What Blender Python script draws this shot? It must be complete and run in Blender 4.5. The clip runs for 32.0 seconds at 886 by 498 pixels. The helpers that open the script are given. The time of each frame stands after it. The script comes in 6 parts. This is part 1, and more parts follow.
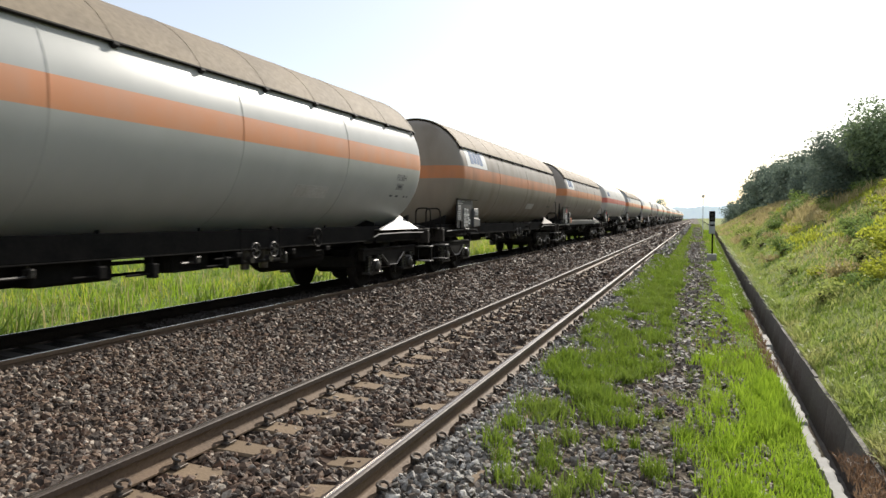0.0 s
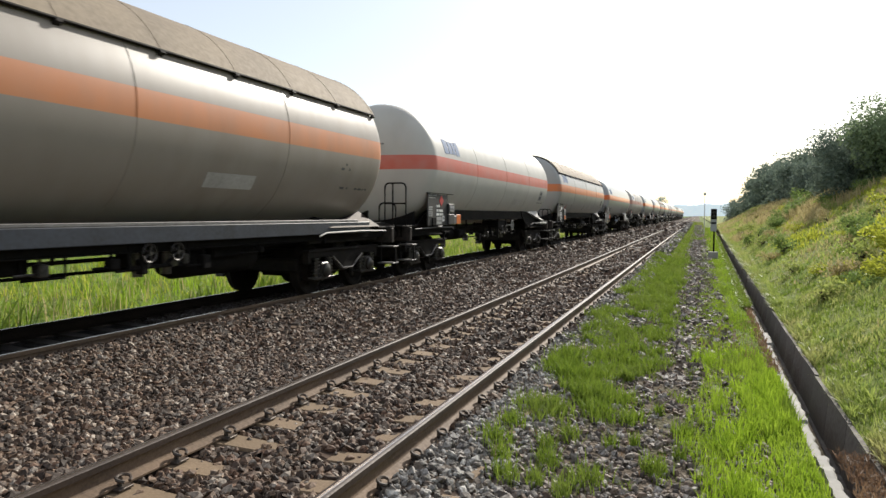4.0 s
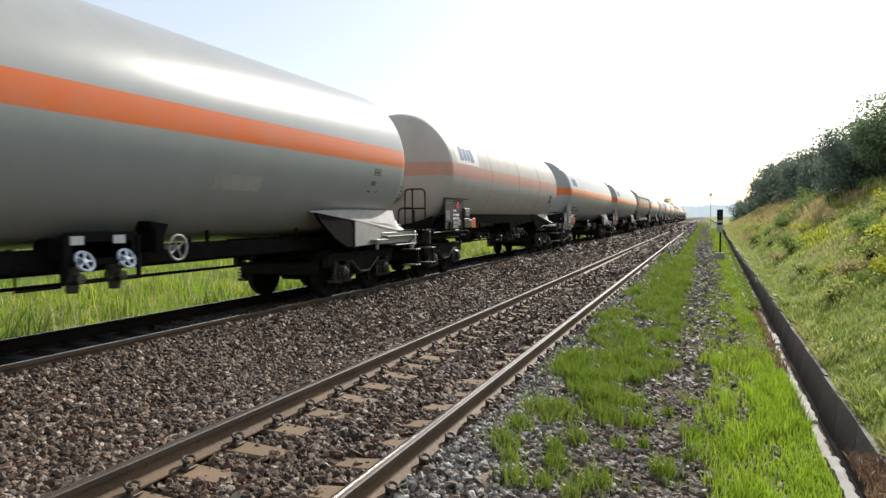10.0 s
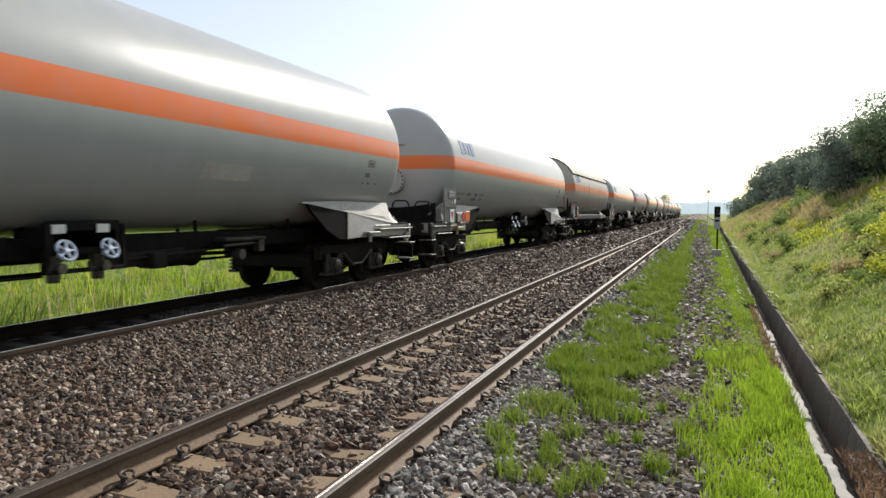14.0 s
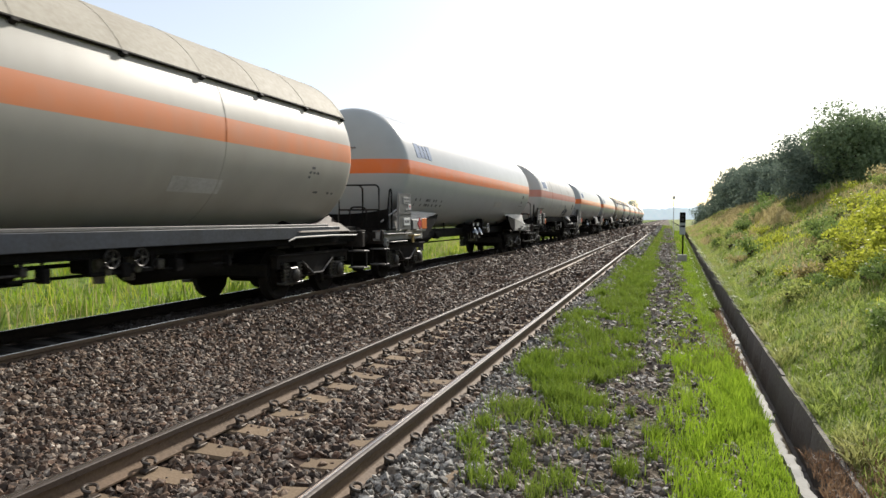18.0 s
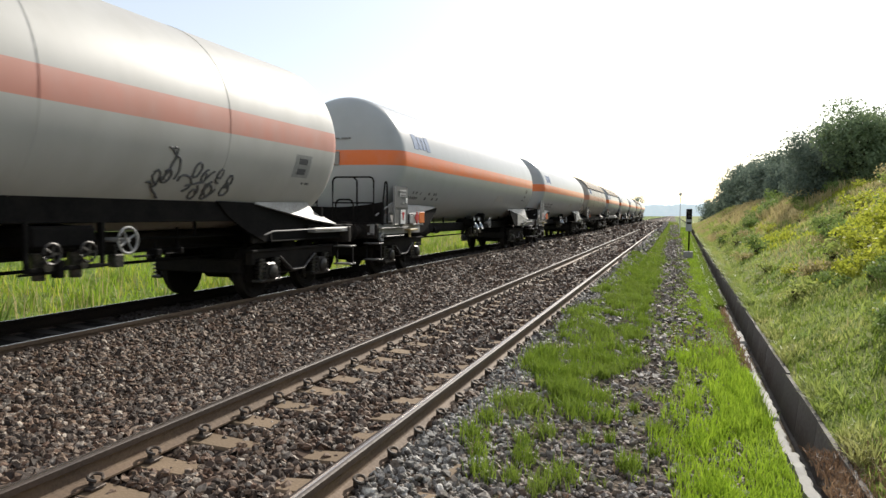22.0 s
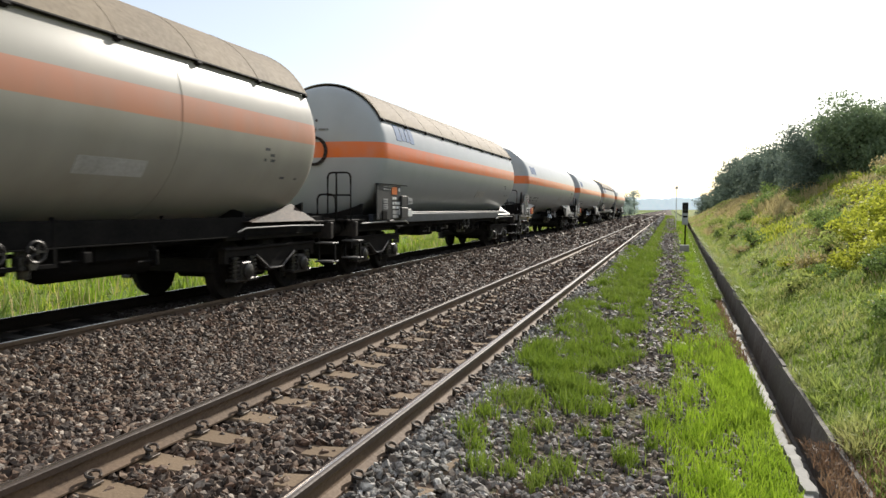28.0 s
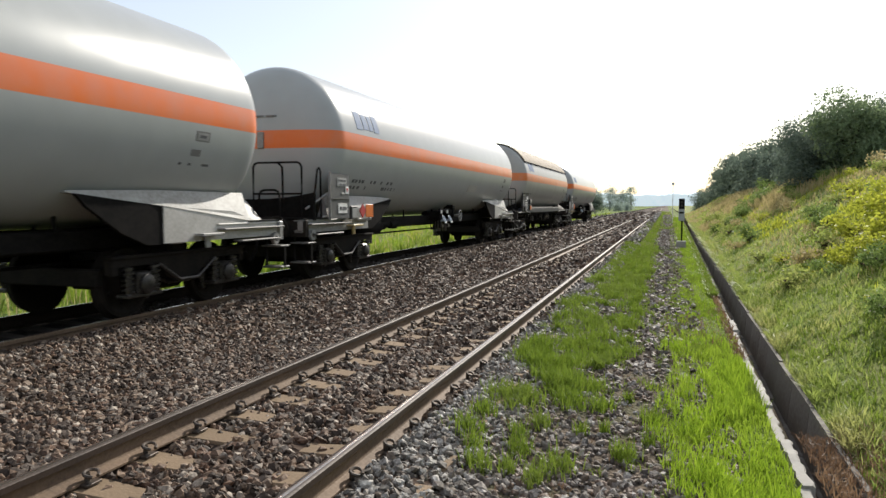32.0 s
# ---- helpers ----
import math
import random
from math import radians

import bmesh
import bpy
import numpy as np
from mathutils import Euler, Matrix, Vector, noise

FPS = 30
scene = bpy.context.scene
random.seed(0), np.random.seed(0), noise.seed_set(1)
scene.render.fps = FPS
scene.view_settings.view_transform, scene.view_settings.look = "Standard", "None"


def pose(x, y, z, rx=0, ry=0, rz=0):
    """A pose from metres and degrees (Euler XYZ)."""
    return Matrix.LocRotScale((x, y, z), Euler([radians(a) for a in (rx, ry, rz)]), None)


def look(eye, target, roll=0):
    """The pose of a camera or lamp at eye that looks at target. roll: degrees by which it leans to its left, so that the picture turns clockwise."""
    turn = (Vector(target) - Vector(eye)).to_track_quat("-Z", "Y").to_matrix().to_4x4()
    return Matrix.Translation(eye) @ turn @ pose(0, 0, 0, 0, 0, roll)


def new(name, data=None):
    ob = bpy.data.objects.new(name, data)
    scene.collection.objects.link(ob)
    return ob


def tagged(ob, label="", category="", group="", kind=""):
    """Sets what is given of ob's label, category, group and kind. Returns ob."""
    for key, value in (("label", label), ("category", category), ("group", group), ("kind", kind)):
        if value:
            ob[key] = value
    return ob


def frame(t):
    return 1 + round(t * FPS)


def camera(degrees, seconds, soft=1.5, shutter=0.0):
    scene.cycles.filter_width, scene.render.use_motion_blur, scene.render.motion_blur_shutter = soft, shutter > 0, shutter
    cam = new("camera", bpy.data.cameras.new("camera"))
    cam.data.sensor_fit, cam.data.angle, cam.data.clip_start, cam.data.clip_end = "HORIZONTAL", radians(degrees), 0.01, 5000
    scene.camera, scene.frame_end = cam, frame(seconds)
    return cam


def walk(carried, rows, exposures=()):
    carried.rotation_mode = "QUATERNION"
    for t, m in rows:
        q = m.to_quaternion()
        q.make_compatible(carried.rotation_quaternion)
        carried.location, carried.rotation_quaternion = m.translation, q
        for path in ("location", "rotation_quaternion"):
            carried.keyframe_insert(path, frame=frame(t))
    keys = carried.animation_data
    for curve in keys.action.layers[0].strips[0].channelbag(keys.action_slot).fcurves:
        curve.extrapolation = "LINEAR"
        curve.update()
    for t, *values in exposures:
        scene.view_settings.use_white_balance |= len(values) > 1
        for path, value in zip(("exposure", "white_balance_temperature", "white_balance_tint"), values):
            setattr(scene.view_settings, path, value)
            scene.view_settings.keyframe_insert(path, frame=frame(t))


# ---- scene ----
import itertools

DEG, LENGTH = 64.61, 32.0
cam = camera(DEG, LENGTH, 1.5, 0.15)
EYE_Z = 1.50
EXPOSURE, SUN_STRENGTH = 0.2, 5.0
TURNS = [
    (0, 87.47, 0.08, 19.91), (0.5, 87.43, 0.01, 19.92), (1, 87.35, -0.02, 19.93), (1.5, 87.28, -0.11, 19.92),
    (2, 87.25, -0.07, 19.95), (2.5, 87.25, -0.07, 19.95), (3, 87.26, -0.16, 20.01), (3.5, 87.22, -0.25, 20.02),
    (5.5, 87.09, 0.05, 20.04), (6, 87.12, 0.20, 20.04), (6.5, 87.20, 0.52, 20.06), (7, 87.34, 0.58, 20.01),
    (7.5, 87.35, 0.47, 20.04), (8, 87.47, 0.38, 20.14), (8.5, 87.50, 0.56, 20.31), (9, 87.55, 0.53, 20.38),
    (9.5, 87.60, 0.52, 20.43), (10, 87.51, 0.50, 20.46), (10.5, 87.44, 0.39, 20.40), (11, 87.35, 0.08, 20.26),
    (11.5, 87.26, -0.12, 20.29), (12, 87.19, -0.03, 20.27), (12.5, 87.12, -0.09, 20.28), (13, 87.04, -0.16, 20.27),
    (13.5, 87.04, -0.36, 20.29), (14, 86.95, -0.29, 20.27), (14.5, 86.97, 0.80, 19.51), (16.5, 87.34, -0.06, 17.48),
    (17, 87.41, -0.05, 17.55), (17.5, 87.46, -0.20, 17.59), (18, 87.51, -0.07, 17.78), (18.5, 87.55, -0.02, 18.15),
    (19, 87.66, 0.16, 18.24), (19.5, 87.67, 0.11, 18.31), (20, 87.62, -0.00, 18.36), (20.5, 87.51, -0.23, 18.38),
    (21, 87.34, -0.33, 18.34), (21.5, 87.22, -0.44, 18.29), (22, 87.03, -0.65, 18.25), (22.5, 86.91, -0.60, 18.24),
    (23, 86.88, -0.50, 18.21), (23.5, 86.81, -0.52, 18.10), (24, 86.78, -0.37, 18.03), (24.5, 86.68, -0.47, 18.00),
    (25, 86.60, -0.38, 17.91), (25.5, 86.56, -0.34, 17.84), (27.5, 86.49, -0.37, 17.79), (28, 86.62, -0.34, 17.96),
    (28.5, 86.73, -0.47, 18.02), (29, 86.77, -0.34, 18.00), (29.5, 86.74, -0.25, 17.91), (30, 86.69, -0.23, 17.84),
    (30.5, 86.66, -0.26, 17.78), (31, 86.62, -0.25, 17.74), (31.5, 86.52, -0.11, 17.71), (32, 86.39, -0.08, 17.70),
]
walk(cam, [(t, pose(0, 0, EYE_Z, a, b, c)) for t, a, b, c in TURNS], [(0, EXPOSURE), (32, EXPOSURE)])

# ---- sky and sun ----
SUN_TO = Vector((0.15, 0.84, 0.52)).normalized()
world = bpy.data.worlds.new("world")
scene.world = world
world.use_nodes = True
wn = world.node_tree.nodes
sky = wn.new("ShaderNodeTexSky")
sky.sky_type = "NISHITA"
sky.sun_disc = False
sky.sun_elevation = math.asin(SUN_TO.z)
sky.sun_rotation = math.atan2(SUN_TO.x, SUN_TO.y)
sky.air_density, sky.dust_density, sky.ozone_density = 1.0, 0.9, 1.0
wn["Background"].inputs["Strength"].default_value = 0.15
haze = wn.new("ShaderNodeMix")
haze.data_type = "RGBA"
haze.inputs[0].default_value, haze.inputs[7].default_value = 0.42, (5.9, 5.75, 5.5, 1)
world.node_tree.links.new(sky.outputs[0], haze.inputs[6])
world.node_tree.links.new(haze.outputs[2], wn["Background"].inputs["Color"])
sun = new("sun", bpy.data.lights.new("sun", "SUN"))
sun.data.energy, sun.data.angle, sun.data.color = SUN_STRENGTH, radians(0.6), (1.0, 0.94, 0.84)
sun.matrix_world = look((0, 0, 60), Vector((0, 0, 60)) - SUN_TO)


# ---- materials ----
def nodes_of(name):
    m = bpy.data.materials.new(name)
    m.use_nodes = True
    return m, m.node_tree.nodes, m.node_tree.links, m.node_tree.nodes["Principled BSDF"]


def add(n, kind, **inputs):
    node = n.new(kind)
    for key, value in inputs.items():
        node.inputs[key.replace("_", " ")].default_value = value
    return node


def mixed(n, l, fac, a, b):
    """Colour a to b by fac; each of a, b a socket or a colour."""
    node = n.new("ShaderNodeMix")
    node.data_type = "RGBA"
    for value, i in ((a, 6), (b, 7)):
        if isinstance(value, tuple):
            node.inputs[i].default_value = (*value, 1)
        else:
            l.new(value, node.inputs[i])
    if isinstance(fac, float):
        node.inputs[0].default_value = fac
    else:
        l.new(fac, node.inputs[0])
    return node.outputs[2]


def ramp(n, l, socket, lo, hi):
    node = n.new("ShaderNodeMapRange")
    node.inputs[1].default_value, node.inputs[2].default_value = lo, hi
    l.new(socket, node.inputs[0])
    return node.outputs[0]


def noise_of(n, l, vec, scale, detail=4.0):
    node = add(n, "ShaderNodeTexNoise", Scale=scale, Detail=detail)
    if vec is not None:
        l.new(vec, node.inputs["Vector"])
    return node.outputs[0]


def stretched(n, l, vec, s):
    node = n.new("ShaderNodeMapping")
    node.inputs["Scale"].default_value = s
    l.new(vec, node.inputs["Vector"])
    return node.outputs[0]


def bumped(n, l, bsdf, height, strength, distance=0.02):
    b = add(n, "ShaderNodeBump", Strength=strength, Distance=distance)
    l.new(height, b.inputs["Height"])
    l.new(b.outputs[0], bsdf.inputs["Normal"])


def surface(name, c1, c2, rough=0.6, metal=0.0, big=1.5, fine=30.0, bump=0.2, spec=0.5, random_tone=0.0):
    """A worn surface: two colours mixed at two scales, fine relief."""
    m, n, l, bsdf = nodes_of(name)
    co = n.new("ShaderNodeTexCoord").outputs["Object"]
    a, b = noise_of(n, l, co, big), noise_of(n, l, co, fine, 6.0)
    mul = n.new("ShaderNodeMath")
    mul.operation = "ADD"
    l.new(a, mul.inputs[0])
    l.new(b, mul.inputs[1])
    col = mixed(n, l, ramp(n, l, mul.outputs[0], 0.75, 1.25), c1, c2)
    if random_tone:
        r = n.new("ShaderNodeObjectInfo").outputs["Random"]
        col = mixed(n, l, ramp(n, l, r, 1.0 - 1.0 / random_tone, 1.0 / random_tone), col, tuple(0.6 * c for c in c1))
    l.new(col, bsdf.inputs["Base Color"])
    rr = n.new("ShaderNodeMapRange")
    rr.inputs[3].default_value, rr.inputs[4].default_value = max(0.05, rough - 0.12), min(1, rough + 0.12)
    l.new(b, rr.inputs[0])
    l.new(rr.outputs[0], bsdf.inputs["Roughness"])
    bsdf.inputs["Metallic"].default_value = metal
    bsdf.inputs["Specular IOR Level"].default_value = spec
    if bump:
        bumped(n, l, bsdf, b, bump, 0.01)
    return m


def plain(name, c, rough=0.5, metal=0.0):
    m, n, l, bsdf = nodes_of(name)
    co = n.new("ShaderNodeTexCoord").outputs["Object"]
    b = noise_of(n, l, co, 18.0)
    l.new(mixed(n, l, ramp(n, l, b, 0.35, 0.75), c, tuple(0.75 * q + 0.02 for q in c)), bsdf.inputs["Base Color"])
    bsdf.inputs["Roughness"].default_value, bsdf.inputs["Metallic"].default_value = rough, metal
    bsdf.inputs["Specular IOR Level"].default_value = 0.3
    return m


STRIPE_LO, STRIPE_HI = 2.60, 2.95


def tank_paint(name, base, stripe, grime, dirt, rough=0.34, fade=0.0):
    """Tank paint with its painted safety band; dirt: how much road film and streaks lie on it."""
    m, n, l, bsdf = nodes_of(name)
    co = n.new("ShaderNodeTexCoord").outputs["Object"]
    xyz = n.new("ShaderNodeSeparateXYZ")
    l.new(co, xyz.inputs[0])
    lo, hi = ramp(n, l, xyz.outputs[2], STRIPE_LO - 0.004, STRIPE_LO + 0.004), ramp(n, l, xyz.outputs[2], STRIPE_HI + 0.004, STRIPE_HI - 0.004)
    band = n.new("ShaderNodeMath")
    band.operation = "MULTIPLY"
    l.new(lo, band.inputs[0])
    l.new(hi, band.inputs[1])
    worn = noise_of(n, l, co, 2.2, 6.0)
    paint = mixed(n, l, ramp(n, l, worn, 0.35, 0.8), base, tuple(0.9 * b for b in base))
    faded = mixed(n, l, fade, stripe, base)
    col = mixed(n, l, band.outputs[0], paint, mixed(n, l, ramp(n, l, worn, 0.4, 0.85), faded, mixed(n, l, 0.25, faded, base)))
    streak = noise_of(n, l, stretched(n, l, co, (1.0, 1.0, 0.3)), 2.0, 5.0)
    patch = noise_of(n, l, co, 0.7, 5.0)
    film = n.new("ShaderNodeMath")
    film.operation = "MULTIPLY"
    l.new(ramp(n, l, streak, 0.42, 0.78), film.inputs[0])
    l.new(ramp(n, l, patch, 0.30, 0.70), film.inputs[1])
    amount = n.new("ShaderNodeMath")
    amount.operation = "MULTIPLY_ADD"
    amount.inputs[1].default_value, amount.inputs[2].default_value = dirt, dirt * 0.35
    amount.use_clamp = True
    l.new(film.outputs[0], amount.inputs[0])
    col = mixed(n, l, amount.outputs[0], col, grime)
    l.new(col, bsdf.inputs["Base Color"])
    r = n.new("ShaderNodeMapRange")
    r.inputs[3].default_value, r.inputs[4].default_value = rough - 0.04, rough + 0.25
    l.new(amount.outputs[0], r.inputs[0])
    l.new(r.outputs[0], bsdf.inputs["Roughness"])
    bsdf.inputs["Specular IOR Level"].default_value = 0.42
    bumped(n, l, bsdf, noise_of(n, l, co, 1.1, 2.0), 0.08, 0.02)
    return m


def foliage(name, c1, c2, c3, light=0.35, rough=0.55):
    """Leaves and blades: each island its own tone, light shines through."""
    m, n, l, bsdf = nodes_of(name)
    isl = n.new("ShaderNodeNewGeometry").outputs["Random Per Island"]
    co = n.new("ShaderNodeTexCoord").outputs["Object"]
    col = mixed(n, l, ramp(n, l, isl, 0.0, 1.0), c1, c2)
    col = mixed(n, l, ramp(n, l, noise_of(n, l, co, 0.9, 3.0), 0.42, 0.72), col, c3)
    l.new(col, bsdf.inputs["Base Color"])
    bsdf.inputs["Roughness"].default_value = rough
    bsdf.inputs["Specular IOR Level"].default_value = 0.3 if rough < 0.7 else 0.1
    tr = n.new("ShaderNodeBsdfTranslucent")
    l.new(col, tr.inputs["Color"])
    mx = n.new("ShaderNodeMixShader")
    mx.inputs[0].default_value = light
    l.new(bsdf.outputs[0], mx.inputs[1])
    l.new(tr.outputs[0], mx.inputs[2])
    l.new(mx.outputs[0], n["Material Output"].inputs["Surface"])
    return m


def stone_material(name, tones):
    m, n, l, bsdf = nodes_of(name)
    isl = n.new("ShaderNodeNewGeometry").outputs["Random Per Island"]
    cr = n.new("ShaderNodeValToRGB")
    cr.color_ramp.interpolation = "CONSTANT"
    while len(cr.color_ramp.elements) < len(tones):
        cr.color_ramp.elements.new(0.5)
    for i, (e, c) in enumerate(zip(cr.color_ramp.elements, tones)):
        e.position, e.color = i / len(tones), (*c, 1)
    l.new(isl, cr.inputs[0])
    co = n.new("ShaderNodeTexCoord").outputs["Object"]
    fine = noise_of(n, l, co, 45.0, 4.0)
    col = mixed(n, l, ramp(n, l, fine, 0.3, 0.8), cr.outputs[0], (0.05, 0.036, 0.027))
    l.new(col, bsdf.inputs["Base Color"])
    bsdf.inputs["Roughness"].default_value = 0.7
    bsdf.inputs["Specular IOR Level"].default_value = 0.3
    bumped(n, l, bsdf, fine, 0.5, 0.01)
    return m


def ground_material(name, c1, c2, c3, scale, bump, dist):
    m, n, l, bsdf = nodes_of(name)
    co = n.new("ShaderNodeTexCoord").outputs["Object"]
    vor = add(n, "ShaderNodeTexVoronoi", Scale=scale)
    l.new(co, vor.inputs["Vector"])
    a = noise_of(n, l, co, 0.6, 5.0)
    sep = n.new("ShaderNodeSeparateXYZ")
    l.new(vor.outputs["Color"], sep.inputs[0])
    col = mixed(n, l, sep.outputs[0], c1, c2)
    col = mixed(n, l, ramp(n, l, a, 0.45, 0.75), col, c3)
    l.new(col, bsdf.inputs["Base Color"])
    bsdf.inputs["Roughness"].default_value = 0.9
    bsdf.inputs["Specular IOR Level"].default_value = 0.08
    bumped(n, l, bsdf, vor.outputs["Distance"], bump, dist)
    return m


PAINT_CLEAN = tank_paint("tank_paint_clean", (0.372, 0.392, 0.395), (0.76, 0.145, 0.006), (0.25, 0.24, 0.22), 0.18, 0.30)
PAINT_USED = tank_paint("tank_paint_used", (0.375, 0.375, 0.362), (0.73, 0.17, 0.015), (0.22, 0.205, 0.175), 0.28, 0.36, 0.06)
PAINT_FADED = tank_paint("tank_paint_faded", (0.38, 0.36, 0.31), (0.64, 0.19, 0.07), (0.23, 0.195, 0.145), 0.42, 0.34, 0.25)
PAINT_CREAM = tank_paint("tank_paint_cream", (0.39, 0.37, 0.33), (0.72, 0.185, 0.03), (0.27, 0.225, 0.165), 0.34, 0.50, 0.08)
PAINT_SILVER = tank_paint("tank_paint_silver", (0.43, 0.435, 0.415), (0.72, 0.25, 0.07), (0.24, 0.235, 0.21), 0.28, 0.38, 0.12)
PAINT_DIRTY = tank_paint("tank_paint_dirty", (0.265, 0.235, 0.195), (0.62, 0.20, 0.055), (0.135, 0.102, 0.072), 0.75, 0.46, 0.10)
PAINT_DUSTY = tank_paint("tank_paint_dusty", (0.315, 0.282, 0.245), (0.66, 0.21, 0.05), (0.175, 0.135, 0.10), 0.50, 0.44, 0.10)
PAINT_RUSTY = tank_paint("tank_paint_rust_stained", (0.47, 0.455, 0.425), (0.60, 0.21, 0.13), (0.29, 0.185, 0.105), 0.34, 0.56, 0.35)
PAINT_RED = tank_paint("tank_paint_red_band", (0.51, 0.50, 0.465), (0.62, 0.08, 0.04), (0.30, 0.265, 0.21), 0.28, 0.52, 0.10)
PAINT_GREY = tank_paint("tank_paint_chalky", (0.48, 0.475, 0.455), (0.62, 0.15, 0.08), (0.26, 0.225, 0.18), 0.34, 0.54, 0.25)
SHIELD = surface("sunshield_tan", (0.25, 0.195, 0.13), (0.18, 0.14, 0.095), 0.78, 0.0, 0.8, 14.0, 0.15)
SHIELD_PALE = surface("sunshield_pale", (0.40, 0.365, 0.30), (0.32, 0.285, 0.225), 0.75, 0.0, 0.8, 14.0, 0.15)
FRAME_GREY = surface("frame_grey", (0.30, 0.30, 0.295), (0.19, 0.18, 0.165), 0.5, 0.0, 2.0, 22.0, 0.15)
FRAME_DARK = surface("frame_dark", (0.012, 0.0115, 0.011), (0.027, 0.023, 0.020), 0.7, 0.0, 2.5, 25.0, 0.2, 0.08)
FRAME_RUST = surface("frame_rusty", (0.085, 0.055, 0.04), (0.04, 0.036, 0.033), 0.65, 0.0, 2.5, 25.0, 0.2, 0.2)
# bogie, wheel and dark frame tones held near black for shade beneath the train
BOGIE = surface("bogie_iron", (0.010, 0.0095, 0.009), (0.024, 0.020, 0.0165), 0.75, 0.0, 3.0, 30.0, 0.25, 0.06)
SPRING = surface("spring_steel", (0.12, 0.112, 0.105), (0.035, 0.031, 0.028), 0.35, 0.6, 6.0, 40.0, 0.1)
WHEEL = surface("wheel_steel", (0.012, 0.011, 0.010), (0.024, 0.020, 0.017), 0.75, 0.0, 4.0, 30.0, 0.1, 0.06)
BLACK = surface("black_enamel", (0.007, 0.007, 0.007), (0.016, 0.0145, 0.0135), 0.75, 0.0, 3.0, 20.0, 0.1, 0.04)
FRAME_SOOT = surface("frame_sooty", (0.022, 0.020, 0.019), (0.052, 0.044, 0.038), 0.65, 0.0, 1.2, 18.0, 0.15, 0.10)
BOARD_GREY = surface("board_grey", (0.09, 0.092, 0.094), (0.065, 0.065, 0.064), 0.5, 0.0, 3.0, 20.0, 0.05)
BOARD_BLACK = surface("board_black", (0.028, 0.029, 0.030), (0.05, 0.045, 0.042), 0.55, 0.0, 3.0, 20.0, 0.05, 0.3)
LABEL_WHITE = plain("label_white", (0.72, 0.72, 0.70), 0.5)
LABEL_GREY = plain("label_grey", (0.30, 0.30, 0.29), 0.6)
INK = plain("ink_dark", (0.10, 0.10, 0.105), 0.8)
VALVE_BLUE = plain("valve_blue", (0.40, 0.48, 0.60), 0.4)
INK_FADED = plain("ink_faded", (0.19, 0.185, 0.18), 0.8)
LOGO_BLUE = plain("logo_blue", (0.20, 0.255, 0.38), 0.75)
SILL_BLUE = surface("sill_blue_grey", (0.040, 0.047, 0.062), (0.024, 0.027, 0.032), 0.5, 0.0, 2.0, 20.0, 0.1, 0.25)
STEP_GREY = surface("step_grey", (0.16, 0.155, 0.15), (0.09, 0.085, 0.08), 0.55, 0.0, 4.0, 30.0, 0.1)
RED = plain("sign_red", (0.45, 0.035, 0.035), 0.5)
ORANGE = plain("plate_orange", (0.66, 0.16, 0.02), 0.45)
YELLOW = plain("lever_brass", (0.48, 0.37, 0.17), 0.45)
RAIL_HEAD = surface("rail_running_steel", (0.60, 0.53, 0.46), (0.44, 0.37, 0.31), 0.20, 0.9, 0.6, 60.0, 0.02)
RAIL_WEB = surface("rail_rust", (0.165, 0.108, 0.066), (0.10, 0.067, 0.044), 0.75, 0.1, 1.5, 40.0, 0.3)
IRON_WORN = surface("worn_iron", (0.075, 0.069, 0.063), (0.014, 0.0125, 0.011), 0.4, 0.35, 6.0, 40.0, 0.15, 0.3)
# far rail with the train's shade painted into its colour
RAIL_SHADED = surface("rail_shaded", (0.030, 0.023, 0.018), (0.018, 0.015, 0.013), 0.9, 0.0, 1.5, 40.0, 0.3, 0.03)
FRAME_LIGHT = surface("frame_light_grey", (0.50, 0.49, 0.47), (0.36, 0.345, 0.32), 0.48, 0.0, 2.0, 22.0, 0.12)
FRAME_PALE = surface("frame_pale", (0.60, 0.58, 0.54), (0.42, 0.40, 0.36), 0.45, 0.0, 2.0, 22.0, 0.1)
SLEEPER = surface("sleeper_concrete", (0.30, 0.215, 0.135), (0.18, 0.13, 0.085), 0.85, 0.0, 2.0, 45.0, 0.4, 0.3, 0.9)
# near rails' head sides: rust darkened further for the shade on them
RAIL_SIDE = surface("rail_head_side", (0.060, 0.041, 0.031), (0.040, 0.029, 0.023), 0.6, 0.1, 1.5, 40.0, 0.2, 0.3)
# far sleepers: concrete blackened to stand for shade under the wagons
SLEEPER_SHADED = surface("sleeper_shaded", (0.02, 0.017, 0.014), (0.035, 0.028, 0.022), 0.85, 0.0, 2.0, 45.0, 0.4, 0.2)
LEDGE = surface("ledge_grey", (0.36, 0.36, 0.34), (0.22, 0.21, 0.19), 0.5, 0.0, 2.0, 22.0, 0.1)
CLIP = surface("clip_steel", (0.05, 0.045, 0.04), (0.10, 0.07, 0.05), 0.55, 0.4, 8.0, 60.0, 0.1)
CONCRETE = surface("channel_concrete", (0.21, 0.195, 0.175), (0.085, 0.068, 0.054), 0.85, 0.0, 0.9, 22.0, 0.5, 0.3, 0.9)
BALLAST = ground_material("ballast_bed", (0.03, 0.021, 0.017), (0.10, 0.07, 0.053), (0.055, 0.039, 0.03), 13.0, 1.0, 0.05)
SOIL = ground_material("path_soil", (0.06, 0.048, 0.036), (0.15, 0.12, 0.092), (0.10, 0.11, 0.05), 26.0, 0.8, 0.03)
